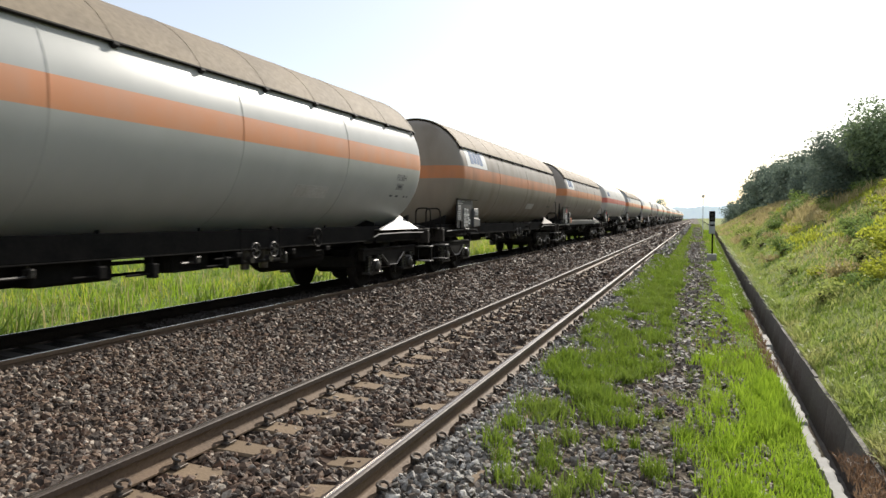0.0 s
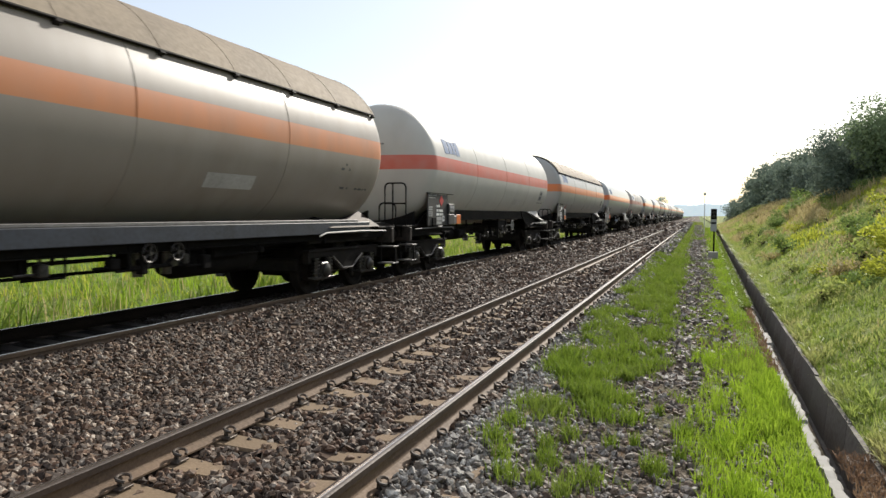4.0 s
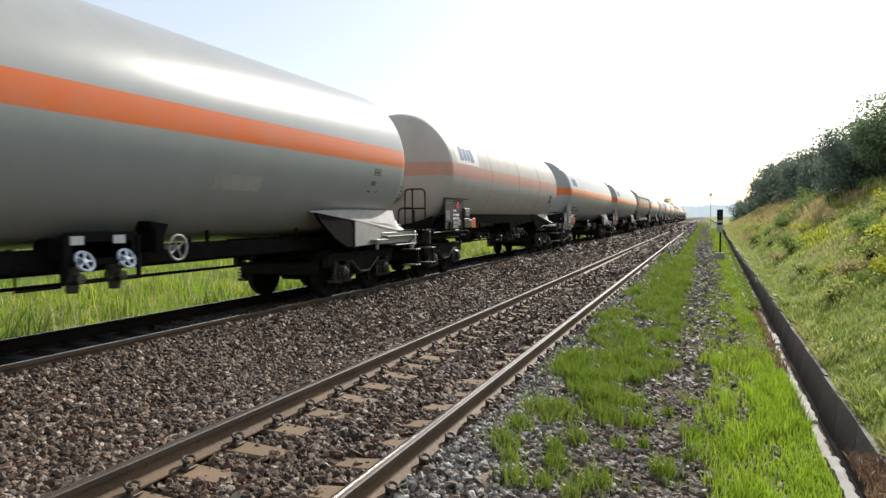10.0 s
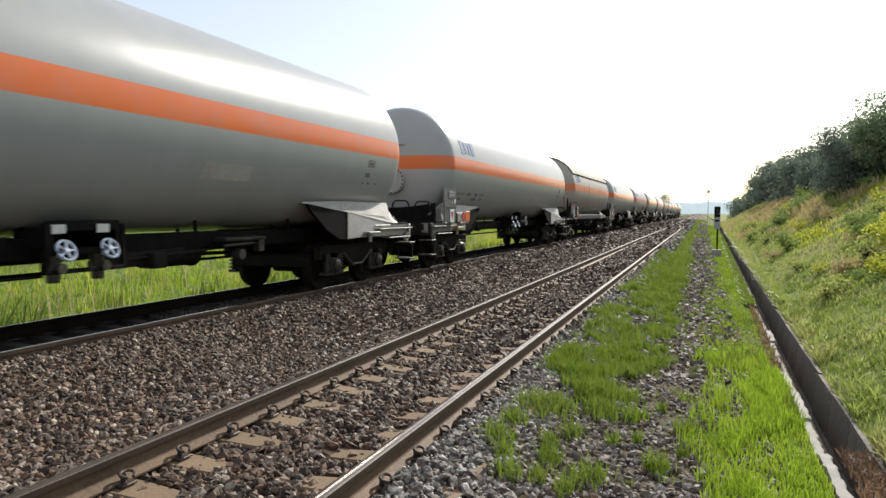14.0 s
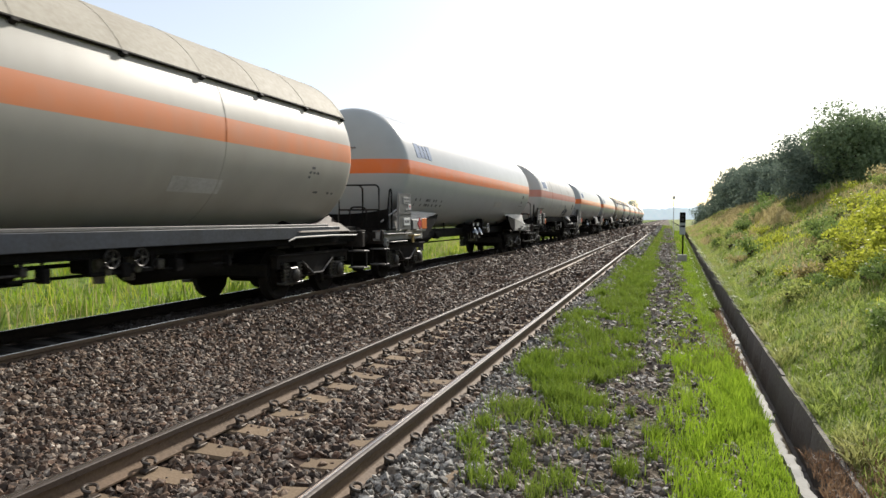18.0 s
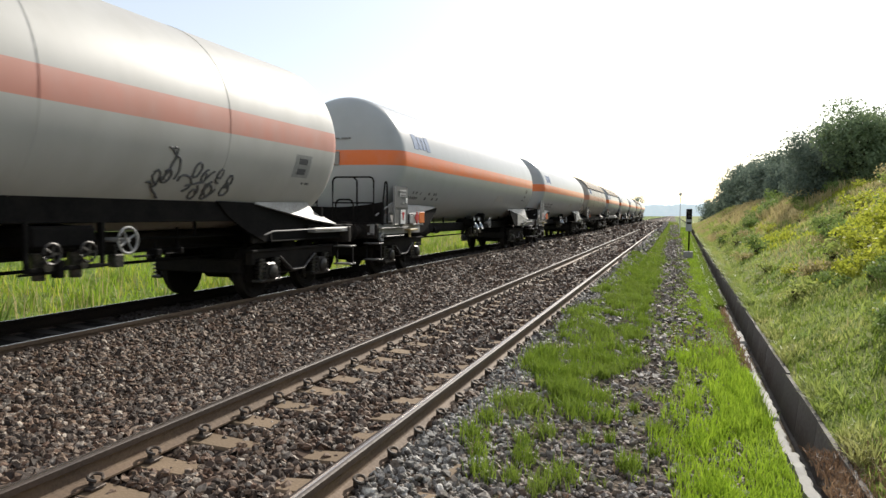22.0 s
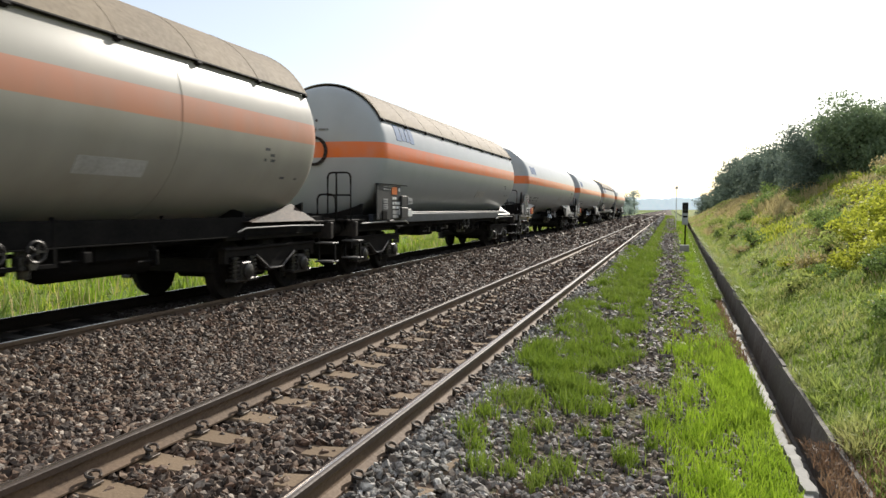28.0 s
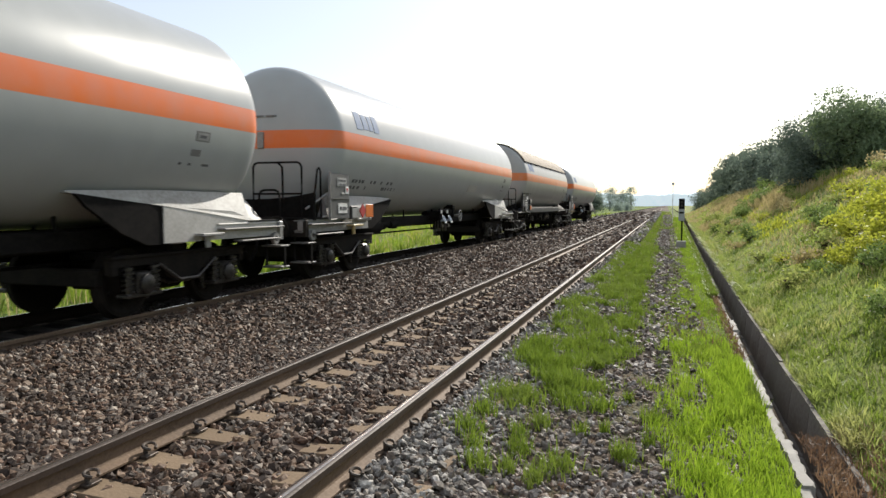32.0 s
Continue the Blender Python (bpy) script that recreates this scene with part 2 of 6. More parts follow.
TURF = ground_material("turf", (0.13, 0.18, 0.04), (0.22, 0.25, 0.07), (0.20, 0.19, 0.08), 14.0, 0.5, 0.03)
VERGE = ground_material("verge", (0.085, 0.13, 0.025), (0.15, 0.20, 0.045), (0.13, 0.14, 0.05), 11.0, 0.9, 0.06)
FIELD = ground_material("field", (0.10, 0.15, 0.03), (0.16, 0.21, 0.045), (0.09, 0.13, 0.035), 3.0, 0.9, 0.2)
STONES = stone_material("ballast_stones", [(0.19, 0.122, 0.081), (0.065, 0.046, 0.035), (0.32, 0.24, 0.176), (0.030, 0.022, 0.017), (0.18, 0.102, 0.064), (0.11, 0.083, 0.066), (0.235, 0.155, 0.102), (0.05, 0.036, 0.027), (0.50, 0.425, 0.345), (0.115, 0.071, 0.048)])
STONES_PATH = stone_material("path_stones", [(0.26, 0.19, 0.15), (0.34, 0.31, 0.28), (0.15, 0.13, 0.115), (0.52, 0.49, 0.455), (0.09, 0.077, 0.068), (0.30, 0.235, 0.185), (0.22, 0.185, 0.16), (0.41, 0.365, 0.315)])
STONES_GREY = stone_material("grey_stones", [(0.38, 0.365, 0.335), (0.18, 0.17, 0.153), (0.58, 0.56, 0.52), (0.095, 0.089, 0.08), (0.29, 0.26, 0.225), (0.45, 0.435, 0.40), (0.21, 0.17, 0.135)])
GRASS_BRIGHT = foliage("grass_bright", (0.18, 0.30, 0.02), (0.35, 0.48, 0.045), (0.29, 0.40, 0.045), 0.5)
GRASS_TUFT = foliage("grass_tuft", (0.12, 0.195, 0.022), (0.25, 0.34, 0.045), (0.20, 0.265, 0.05), 0.40)
GRASS_SLOPE = foliage("grass_slope", (0.20, 0.275, 0.06), (0.37, 0.43, 0.115), (0.43, 0.41, 0.17), 0.55)
GRASS_BROWN = foliage("grass_brown", (0.21, 0.125, 0.075), (0.30, 0.20, 0.12), (0.16, 0.10, 0.065), 0.4)
GRASS_DRY = foliage("grass_dry", (0.48, 0.39, 0.20), (0.36, 0.32, 0.14), (0.44, 0.36, 0.18), 0.45)
WEEDS = foliage("weeds", (0.10, 0.18, 0.022), (0.30, 0.40, 0.05), (0.25, 0.32, 0.06), 0.48)
# tree leaves lightened and blued in place of aerial haze, LEAF_FAR the most
LEAF_DARK = foliage("leaf_dark", (0.115, 0.15, 0.125), (0.205, 0.255, 0.19), (0.16, 0.205, 0.16), 0.36, 0.8)
LEAF_MID = foliage("leaf_mid", (0.14, 0.19, 0.115), (0.27, 0.345, 0.18), (0.20, 0.265, 0.15), 0.45, 0.8)
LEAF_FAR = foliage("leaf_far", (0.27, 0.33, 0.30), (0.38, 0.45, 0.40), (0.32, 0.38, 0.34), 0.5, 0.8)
LEAF_BUSH = foliage("leaf_bush", (0.13, 0.20, 0.055), (0.23, 0.31, 0.09), (0.17, 0.24, 0.07), 0.52)
LEAF_PALE = foliage("leaf_pale", (0.30, 0.35, 0.04), (0.51, 0.52, 0.07), (0.42, 0.44, 0.06), 0.53)
BARK = surface("bark", (0.10, 0.075, 0.05), (0.06, 0.045, 0.035), 0.9, 0.0, 3.0, 25.0, 0.5)
HILL = surface("far_hills", (0.60, 0.66, 0.70), (0.45, 0.52, 0.56), 1.0, 0.0, 0.012, 0.06, 0.0, 0.0)
# bed and stones under the train, its shadow put into the colour
BED_SHADED = ground_material("shaded_ballast", (0.010, 0.009, 0.008), (0.022, 0.018, 0.016), (0.014, 0.012, 0.011), 19.0, 1.0, 0.05)
STONES_SHADED = stone_material("shaded_stones", [(0.02, 0.017, 0.015), (0.032, 0.027, 0.024), (0.014, 0.012, 0.011), (0.05, 0.04, 0.034)])
# the hills' own pale blue glow stands in for distance haze
hill_out = HILL.node_tree.nodes["Principled BSDF"]
hill_out.inputs["Emission Color"].default_value, hill_out.inputs["Emission Strength"].default_value = (0.62, 0.71, 0.78, 1), 0.62
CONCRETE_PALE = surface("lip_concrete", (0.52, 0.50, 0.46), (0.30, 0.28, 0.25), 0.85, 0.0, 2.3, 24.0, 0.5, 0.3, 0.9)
POST_GREY = surface("post_grey", (0.42, 0.44, 0.45), (0.30, 0.31, 0.32), 0.5, 0.0, 4.0, 30.0, 0.05)


# ---- mesh building ----
class Form:
    """Collects the faces of one mesh."""

    def __init__(self):
        self.v, self.f = [], []

    def quad_loop(self, rings, closed=True, caps=True):
        base = len(self.v)
        k = len(rings[0])
        for r in rings:
            self.v += [tuple(p) for p in r]
        span = k if closed else k - 1
        for i in range(len(rings) - 1):
            for j in range(span):
                a, b = base + i * k + j, base + i * k + (j + 1) % k
                self.f.append((a, b, b + k, a + k))
        if caps and closed:
            self.f.append(tuple(base + j for j in reversed(range(k))))
            self.f.append(tuple(base + (len(rings) - 1) * k + j for j in range(k)))
        return self

    def box(self, x0, x1, y0, y1, z0, z1, c=0.008, m=None):
        """A box with chamfered edges."""
        c = min(c, 0.3 * min(abs(x1 - x0), abs(y1 - y0), abs(z1 - z0)))
        lo, hi = Vector((x0, y0, z0)), Vector((x1, y1, z1))
        base, idx = len(self.v), {}
        for sx in (0, 1):
            for sy in (0, 1):
                for sz in (0, 1):
                    s = (sx, sy, sz)
                    for ax in range(3):
                        p = [hi[i] if s[i] else lo[i] for i in range(3)]
                        for i in range(3):
                            if i != ax:
                                p[i] += -c if s[i] else c
                        if m is not None:
                            p = m @ Vector(p)
                        idx[s, ax] = len(self.v)
                        self.v.append(tuple(p))
        for ax in range(3):
            o = [i for i in range(3) if i != ax]
            for side in (0, 1):
                loop = []
                for a, b in ((0, 0), (1, 0), (1, 1), (0, 1)):
                    s = [0, 0, 0]
                    s[ax], s[o[0]], s[o[1]] = side, a, b
                    loop.append(idx[tuple(s), ax])
                flip = (side == 0) ^ (ax == 1)
                self.f.append(tuple(reversed(loop)) if flip else tuple(loop))
            for a in (0, 1):
                for b in (0, 1):
                    s, e = [0, 0, 0], [0, 0, 0]
                    s[o[0]] = e[o[0]] = a
                    s[o[1]] = e[o[1]] = b
                    s[ax], e[ax] = 0, 1
                    q = (idx[tuple(s), o[0]], idx[tuple(s), o[1]], idx[tuple(e), o[1]], idx[tuple(e), o[0]])
                    self.f.append(q if (a ^ b) ^ (ax == 1) else tuple(reversed(q)))
        for sx in (0, 1):
            for sy in (0, 1):
                for sz in (0, 1):
                    t = tuple(idx[(sx, sy, sz), ax] for ax in range(3))
                    self.f.append(t if (sx + sy + sz) % 2 else tuple(reversed(t)))
        return self

    def rod(self, p0, p1, r0, r1=None, n=10, caps=True):
        p0, p1 = Vector(p0), Vector(p1)
        r1 = r0 if r1 is None else r1
        q = (p1 - p0).to_track_quat("Z", "Y")
        ring = [Vector((math.cos(6.28318 * j / n), math.sin(6.28318 * j / n), 0)) for j in range(n)]
        return self.quad_loop([[p0 + q @ (v * r0) for v in ring], [p1 + q @ (v * r1) for v in ring]], True, caps)

    def pipe(self, pts, r, n=6):
        """A bent tube through the points."""
        pts = [Vector(p) for p in pts]
        rings = []
        for i, p in enumerate(pts):
            d = (pts[min(i + 1, len(pts) - 1)] - pts[max(i - 1, 0)]).normalized()
            q = d.to_track_quat("Z", "Y")
            rings.append([p + q @ Vector((r * math.cos(6.28318 * j / n), r * math.sin(6.28318 * j / n), 0)) for j in range(n)])
        return self.quad_loop(rings)

    def turned(self, profile, axis="y", n=32, at=(0, 0, 0)):
        """A lathe body: profile of (along, radius)."""
        rings = []
        for s, r in profile:
            ring = []
            for j in range(n):
                a = 6.283185 * j / n
                u, w = r * math.cos(a), r * math.sin(a)
                p = (u, s, w) if axis == "y" else (s, w, u) if axis == "x" else (w, u, s)
                ring.append((p[0] + at[0], p[1] + at[1], p[2] + at[2]))
            rings.append(ring)
        return self.quad_loop([list(reversed(r)) for r in rings])

    def plate(self, outline, axis, a, b):
        """A flat plate: outline in the plane across the axis, from a to b along it."""
        def put(u, w, s):
            return (s, u, w) if axis == "x" else (u, s, w) if axis == "y" else (u, w, s)
        area = sum(outline[i - 1][0] * outline[i][1] - outline[i][0] * outline[i - 1][1] for i in range(len(outline)))
        o = list(outline) if area > 0 else list(reversed(outline))
        if axis == "y":
            o.reverse()
        return self.quad_loop([[put(u, w, a) for u, w in o], [put(u, w, b) for u, w in o]])

    def mesh(self, name, material, smooth=True):
        me = bpy.data.meshes.new(name)
        me.from_pydata(self.v, [], self.f)
        me.materials.append(material)
        if smooth:
            me.polygons.foreach_set("use_smooth", [True] * len(me.polygons))
            me.set_sharp_from_angle(angle=radians(38))
        me.update()
        return me


KEPT = {}


def part(name, form, material, parent, label="", at=None):
    """One mesh object under a thing or part; form is a Form, or a key and a function that builds it once."""
    if isinstance(form, tuple):
        key, build = form
        key = (key, material.name)
        if key not in KEPT:
            KEPT[key] = build().mesh(name, material)
        me = KEPT[key]
    else:
        me = form.mesh(name, material)
    ob = new(name, me)
    ob.parent = parent
    if at is not None:
        ob.matrix_basis = at
    if label:
        tagged(ob, label)
    return ob


def bulk(name, v, f, material):
    me = bpy.data.meshes.new(name)
    v, f = np.asarray(v, np.float32), np.asarray(f, np.int32)
    me.vertices.add(len(v))
    me.vertices.foreach_set("co", v.ravel())
    me.loops.add(f.size)
    me.loops.foreach_set("vertex_index", f.ravel())
    me.polygons.add(len(f))
    me.polygons.foreach_set("loop_start", np.arange(0, f.size, f.shape[1], dtype=np.int32))
    me.materials.append(material)
    me.polygons.foreach_set("use_smooth", [False] * len(me.polygons))
    me.update(calc_edges=True)
    return new(name, me)


# ---- ground, track, drain ----
NEAR, FAR, HALF = -2.61, -7.63, 0.7525
PITCH, FIRST = 0.5136, 3.272
rng = np.random.default_rng(7)


def drain_x(y):
    return 0.93 + 0.0118 * (np.clip(y, -30, 160) - 5.5)


PROFILE = [(-3000, -3.0), (-400, -2.5), (-60, -1.2), (-20, -0.95), (-11.2, -0.85), (-10.4, -0.72), (-9.55, -0.27), (-9.0, -0.19), (-8.5, -0.20), (-8.38, -0.21),
           (-7.95, -0.215), (-7.63, -0.17), (-7.3, -0.215), (-6.95, -0.20), (-6.87, -0.13), (-6.75, -0.10), (-6.45, -0.12), (-6.0, -0.19), (-5.2, -0.26), (-4.4, -0.24), (-3.95, -0.19), (-3.7, -0.165), (-3.5, -0.165), (-3.36, -0.20),
           (-2.95, -0.222), (-2.61, -0.165), (-2.28, -0.222), (-1.86, -0.205), (-1.72, -0.165), (-1.45, -0.175), (-1.22, -0.25), (-1.0, -0.31), (-0.5, -0.34), (0.3, -0.35), (0.6, -0.355), (0.85, -0.36)]


def ground_z(x, y):
    """Height of the ground: the bed, the path, and the cutting slope past the drain."""
    x, y = np.asarray(x, float), np.asarray(y, float)
    px, pz = zip(*PROFILE)
    z = np.interp(x, px, pz)
    d = x - drain_x(y) - 0.365
    slope = np.interp(d, [0, 0.3, 4.4, 5.2, 9, 60, 3000], [-0.36, -0.18, 2.42, 2.70, 3.0, 4.5, 6.0])
    slope = -0.36 + (slope + 0.36) * np.interp(y, [100, 150], [1, 0.08])
    hump = 0.10 * np.sin(y * 0.9 + x * 1.7) * np.sin(x * 1.1 + y * 0.31) * np.clip(d / 1.5, 0, 1)
    return np.where(d > 0, slope + hump, z)


def make_ground():
    ys = np.concatenate([np.arange(-40, 1, 4.0), np.arange(1, 40, 0.5), np.arange(40, 120, 4.0), [130, 160, 200, 260, 340, 450, 600, 900, 1500, 3000]])
    xs = sorted({p[0] for p in PROFILE} | {-300, -150, -100, -40, -30, -15})
    cols = len(xs) + 2 + 14
    v, f, mi = [], [], []
    dr = [0.365, 0.6, 1.0, 1.5, 2.0, 2.6, 3.2, 3.9, 4.6, 5.2, 5.8, 9.5, 60, 3000]
    for y in ys:
        x0 = float(drain_x(y))
        row = [(x, y) for x in xs] + [(x0 - 0.06, y), (x0 + 0.35, y)] + [(x0 + d, y) for d in dr]
        for k, (x, yy) in enumerate(row):
            z = float(ground_z(x, yy))
            if k == len(xs) + 1:
                z = -0.95
            elif k == len(xs):
                z = -0.37
            v.append((x, yy, z))
    for i in range(len(ys) - 1):
        for j in range(cols - 1):
            a = i * cols + j
            f.append((a, a + 1, a + cols + 1, a + cols))
            x = 0.5 * (v[a][0] + v[a + 1][0])
            # slot 4: painted shadow strip between the far track's rails
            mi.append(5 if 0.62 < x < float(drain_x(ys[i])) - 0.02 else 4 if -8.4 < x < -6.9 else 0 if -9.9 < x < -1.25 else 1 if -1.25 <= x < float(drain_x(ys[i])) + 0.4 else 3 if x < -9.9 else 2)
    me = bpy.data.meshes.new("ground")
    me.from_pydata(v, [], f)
    for m in (BALLAST, SOIL, TURF, FIELD, BED_SHADED, VERGE):
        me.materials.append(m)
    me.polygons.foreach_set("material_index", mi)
    me.update()
    tagged(new("ground", me), "ballast bed, stony path and grassy railway cutting", "ground", "", "structure")


make_ground()


def rail_form(y0, y1):
    pts = [(-0.075, -0.172), (0.075, -0.172), (0.075, -0.160), (0.018, -0.140), (0.009, -0.125), (0.009, -0.055), (0.036, -0.042), (0.036, -0.006),
           (0.031, -0.001), (0.012, 0.0016), (-0.012, 0.0016), (-0.031, -0.001), (-0.036, -0.006), (-0.036, -0.042), (-0.009, -0.055), (-0.009, -0.125), (-0.018, -0.140), (-0.075, -0.160)]
    return Form().plate(pts, "y", y0, y1)


def make_track(cx, label, s0, s1, clip_to):
    track = tagged(new("railway_track"), label, "railway track", "tracks", "structure")
    for side in (-1, 1):
        # the rail behind the train gets the shade-coloured copy
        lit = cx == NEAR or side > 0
        me = rail_form(-40, 900).mesh("rail", RAIL_WEB if lit else RAIL_SHADED)
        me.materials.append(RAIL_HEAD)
        me.materials.append(RAIL_SIDE if cx == NEAR else RAIL_WEB if lit else RAIL_SHADED)
        # polished strip kept as narrow as the glint on the crown
        for p in me.polygons:
            if abs(p.center.x) < 0.01 and p.center.z > -0.002:
                p.material_index = 1
            elif p.center.z > -0.06:
                p.material_index = 2
        rail = new("rail", me)
        rail.parent = track
        rail.location = (cx + side * HALF, 0, 0)
        tagged(rail, "rusty steel rail with a worn bright head")

    def sleeper():
        rings = []
        for x, w, z in ((-1.3, 0.13, -0.19), (-0.9, 0.125, -0.18), (-0.62, 0.12, -0.188), (-0.3, 0.105, -0.205), (0.3, 0.105, -0.205), (0.62, 0.12, -0.188), (0.9, 0.125, -0.18), (1.3, 0.13, -0.19)):
            rings.append([(x, -w - 0.03, -0.36), (x, w + 0.03, -0.36), (x, w, z - 0.012), (x, w - 0.012, z), (x, -w + 0.012, z), (x, -w, z - 0.012)])
        return Form().quad_loop(rings)

    def clip():
        fm = Form().box(-0.05, 0.045, -0.06, 0.06, -0.182, -0.165, 0.004)
        pts = [(0.02 - 0.035 * math.cos(a), 0.05 * math.sin(a) + 0.0, -0.135 + 0.035 * math.cos(a * 0.5)) for a in [i * 0.6 - 2.6 for i in range(10)]]
        fm.pipe(pts, 0.011, 6)
        return fm.rod((-0.01, 0, -0.17), (-0.01, 0, -0.115), 0.018, 0.016, 8)

    for k in range(s0, s1):
        y = FIRST + PITCH * k
        s = part("sleeper", (("sleeper",), sleeper), SLEEPER if cx == NEAR else SLEEPER_SHADED, track, "", pose(cx, y + random.uniform(-0.012, 0.012), random.uniform(-0.006, 0.004), 0, 0, random.uniform(-0.5, 0.5)))
        if k < clip_to:
            for side in (-1, 1):
                for inner in (-1, 1):
                    part("rail_clip", (("clip",), clip), CLIP, s, "", pose(side * HALF - side * inner * 0.085, 0, 0.002, 0, 0, 0 if side * inner < 0 else 180))
    return track


make_track(NEAR, "railway track with brown concrete sleepers on ballast", -24, 147, 34)
make_track(FAR, "railway track half buried in brown ballast beneath the train", -24, 90, 0)


def channel():
    ch = tagged(new("drainage_channel"), "weathered concrete drainage channel along the foot of the slope", "drain", "", "structure")

    def length():
        fm = Form()
        fm.box(0.0, 0.30, 0.006, 0.994, -0.92, -0.80, 0.01)
        fm.plate([(0.28, -0.9), (0.33, -0.34), (0.37, -0.34), (0.37, -0.95)], "y", 0.006, 0.994)
        return fm

    def lip(kind):
        rnd, rings = random.Random(5 + kind), []
        for k in range(15):
            y = 0.004 + 0.0709 * k
            e, d, c = 0.026 + rnd.uniform(-0.013, 0.010), -0.335 + rnd.uniform(-0.012, 0.005), rnd.uniform(0.006, 0.018)
            rings.append([(-0.055 + rnd.uniform(-0.012, 0.008), y, d - 0.004), (-0.055, y, -0.92), (e - 0.01, y, -0.92), (e, y, d - c), (e - c, y, d)])
        return Form().quad_loop(rings)
    for y in range(-8, 60):
        turn = math.degrees(math.atan(-0.0118))
        m = pose(float(drain_x(y)), y, random.uniform(-0.012, 0.012), 0, random.uniform(-0.5, 0.5), turn + random.uniform(-0.25, 0.25))
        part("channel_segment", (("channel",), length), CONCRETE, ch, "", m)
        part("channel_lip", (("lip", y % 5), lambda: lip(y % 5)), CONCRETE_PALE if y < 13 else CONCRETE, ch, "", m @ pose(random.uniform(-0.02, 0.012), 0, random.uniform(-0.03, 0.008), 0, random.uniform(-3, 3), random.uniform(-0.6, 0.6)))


channel()


# ---- stones and grass ----
def keep(mask, *arrays):
    return [a[mask] for a in arrays]


def ball_of_facets():
    """A twelve-cornered rough ball without the faces that lie in the bed."""
    g = (1 + 5 ** 0.5) / 2
    v = np.array([(-1, g, 0), (1, g, 0), (-1, -g, 0), (1, -g, 0), (0, -1, g), (0, 1, g), (0, -1, -g), (0, 1, -g), (g, 0, -1), (g, 0, 1), (-g, 0, -1), (-g, 0, 1)]) / 3.0
    f = [(a, b, c) for a, b, c in itertools.combinations(range(12), 3) if max(np.linalg.norm(v[a] - v[b]), np.linalg.norm(v[b] - v[c]), np.linalg.norm(v[a] - v[c])) < 0.72]
    f = [(a, b, c) if np.dot(np.cross(v[b] - v[a], v[c] - v[a]), v[a]) > 0 else (a, c, b) for a, b, c in f]
    return v, np.array([q for q in f if v[list(q), 2].mean() > -0.3])


def stone_mesh(name, x, y, z, size, material, label, round_to=0.0):
    """Crushed stones: many-faceted up to round_to, simple blocks further off."""
    near = y < round_to
    for far in (False, True):
        m = ~near if far else near
        if m.any():
            stones_of(name, x[m], y[m], z[m], size[m], material, label, far)


def stones_of(name, x, y, z, size, material, label, block):
    n = len(x)
    q = rng.normal(size=(n, 4)) * [1, 0.33, 0.33, 1]
    q /= np.linalg.norm(q, axis=1)[:, None]
    w, a, b, c = q.T
    rot = np.stack([1 - 2 * (b * b + c * c), 2 * (a * b - c * w), 2 * (a * c + b * w), 2 * (a * b + c * w), 1 - 2 * (a * a + c * c), 2 * (b * c - a * w),
                    2 * (a * c - b * w), 2 * (b * c + a * w), 1 - 2 * (a * a + b * b)], 1).reshape(n, 3, 3)
    if block:
        body = np.array([(i, j, k) for i in (-1, 1) for j in (-1, 1) for k in (-1, 1)], float) * 0.5
        # five faces each: the underside lies in the bed
        faces = np.array([(0, 1, 3, 2), (4, 6, 7, 5), (0, 4, 5, 1), (2, 3, 7, 6), (1, 5, 7, 3)])
        rough = (-0.5, 0.2)
    else:
        body, faces = ball_of_facets()
        rough = (-0.5, 0.28)
    k, c = len(body), faces.shape[1]
    dims = size[:, None] * rng.uniform(0.7, 1.5, (n, 3)) * [1.15, 1.0, 0.85]
    p = body[None] * dims[:, None] * (1 + rng.uniform(*rough, (n, k, 3)))
    p = np.einsum("nij,nkj->nki", rot, p) + np.stack([x, y, z], 1)[:, None]
    f = (faces[None] + k * np.arange(n)[:, None, None]).reshape(-1, c)
    tagged(bulk(name, p.reshape(-1, 3), f, material), label, "ballast", "", "stuff")


def clear_of_track(x, y):
    ok = np.ones(len(x), bool)
    for cx in (NEAR, FAR):
        dx = np.abs(x - cx)
        ok &= np.abs(dx - HALF) > np.where(cx == NEAR, 0.085, np.where(x > cx, 0.05, 0.085))
        k = (y - FIRST) / PITCH
        near_sleeper = np.abs(k - np.round(k)) * PITCH < 0.14
        ok &= ~((dx > 0.27 + 0.1 * np.sin(np.round(k) * 2.4)) & (dx < HALF) & near_sleeper & (rng.random(len(x)) < (0.93 if cx == NEAR else 0.6)))
    return ok


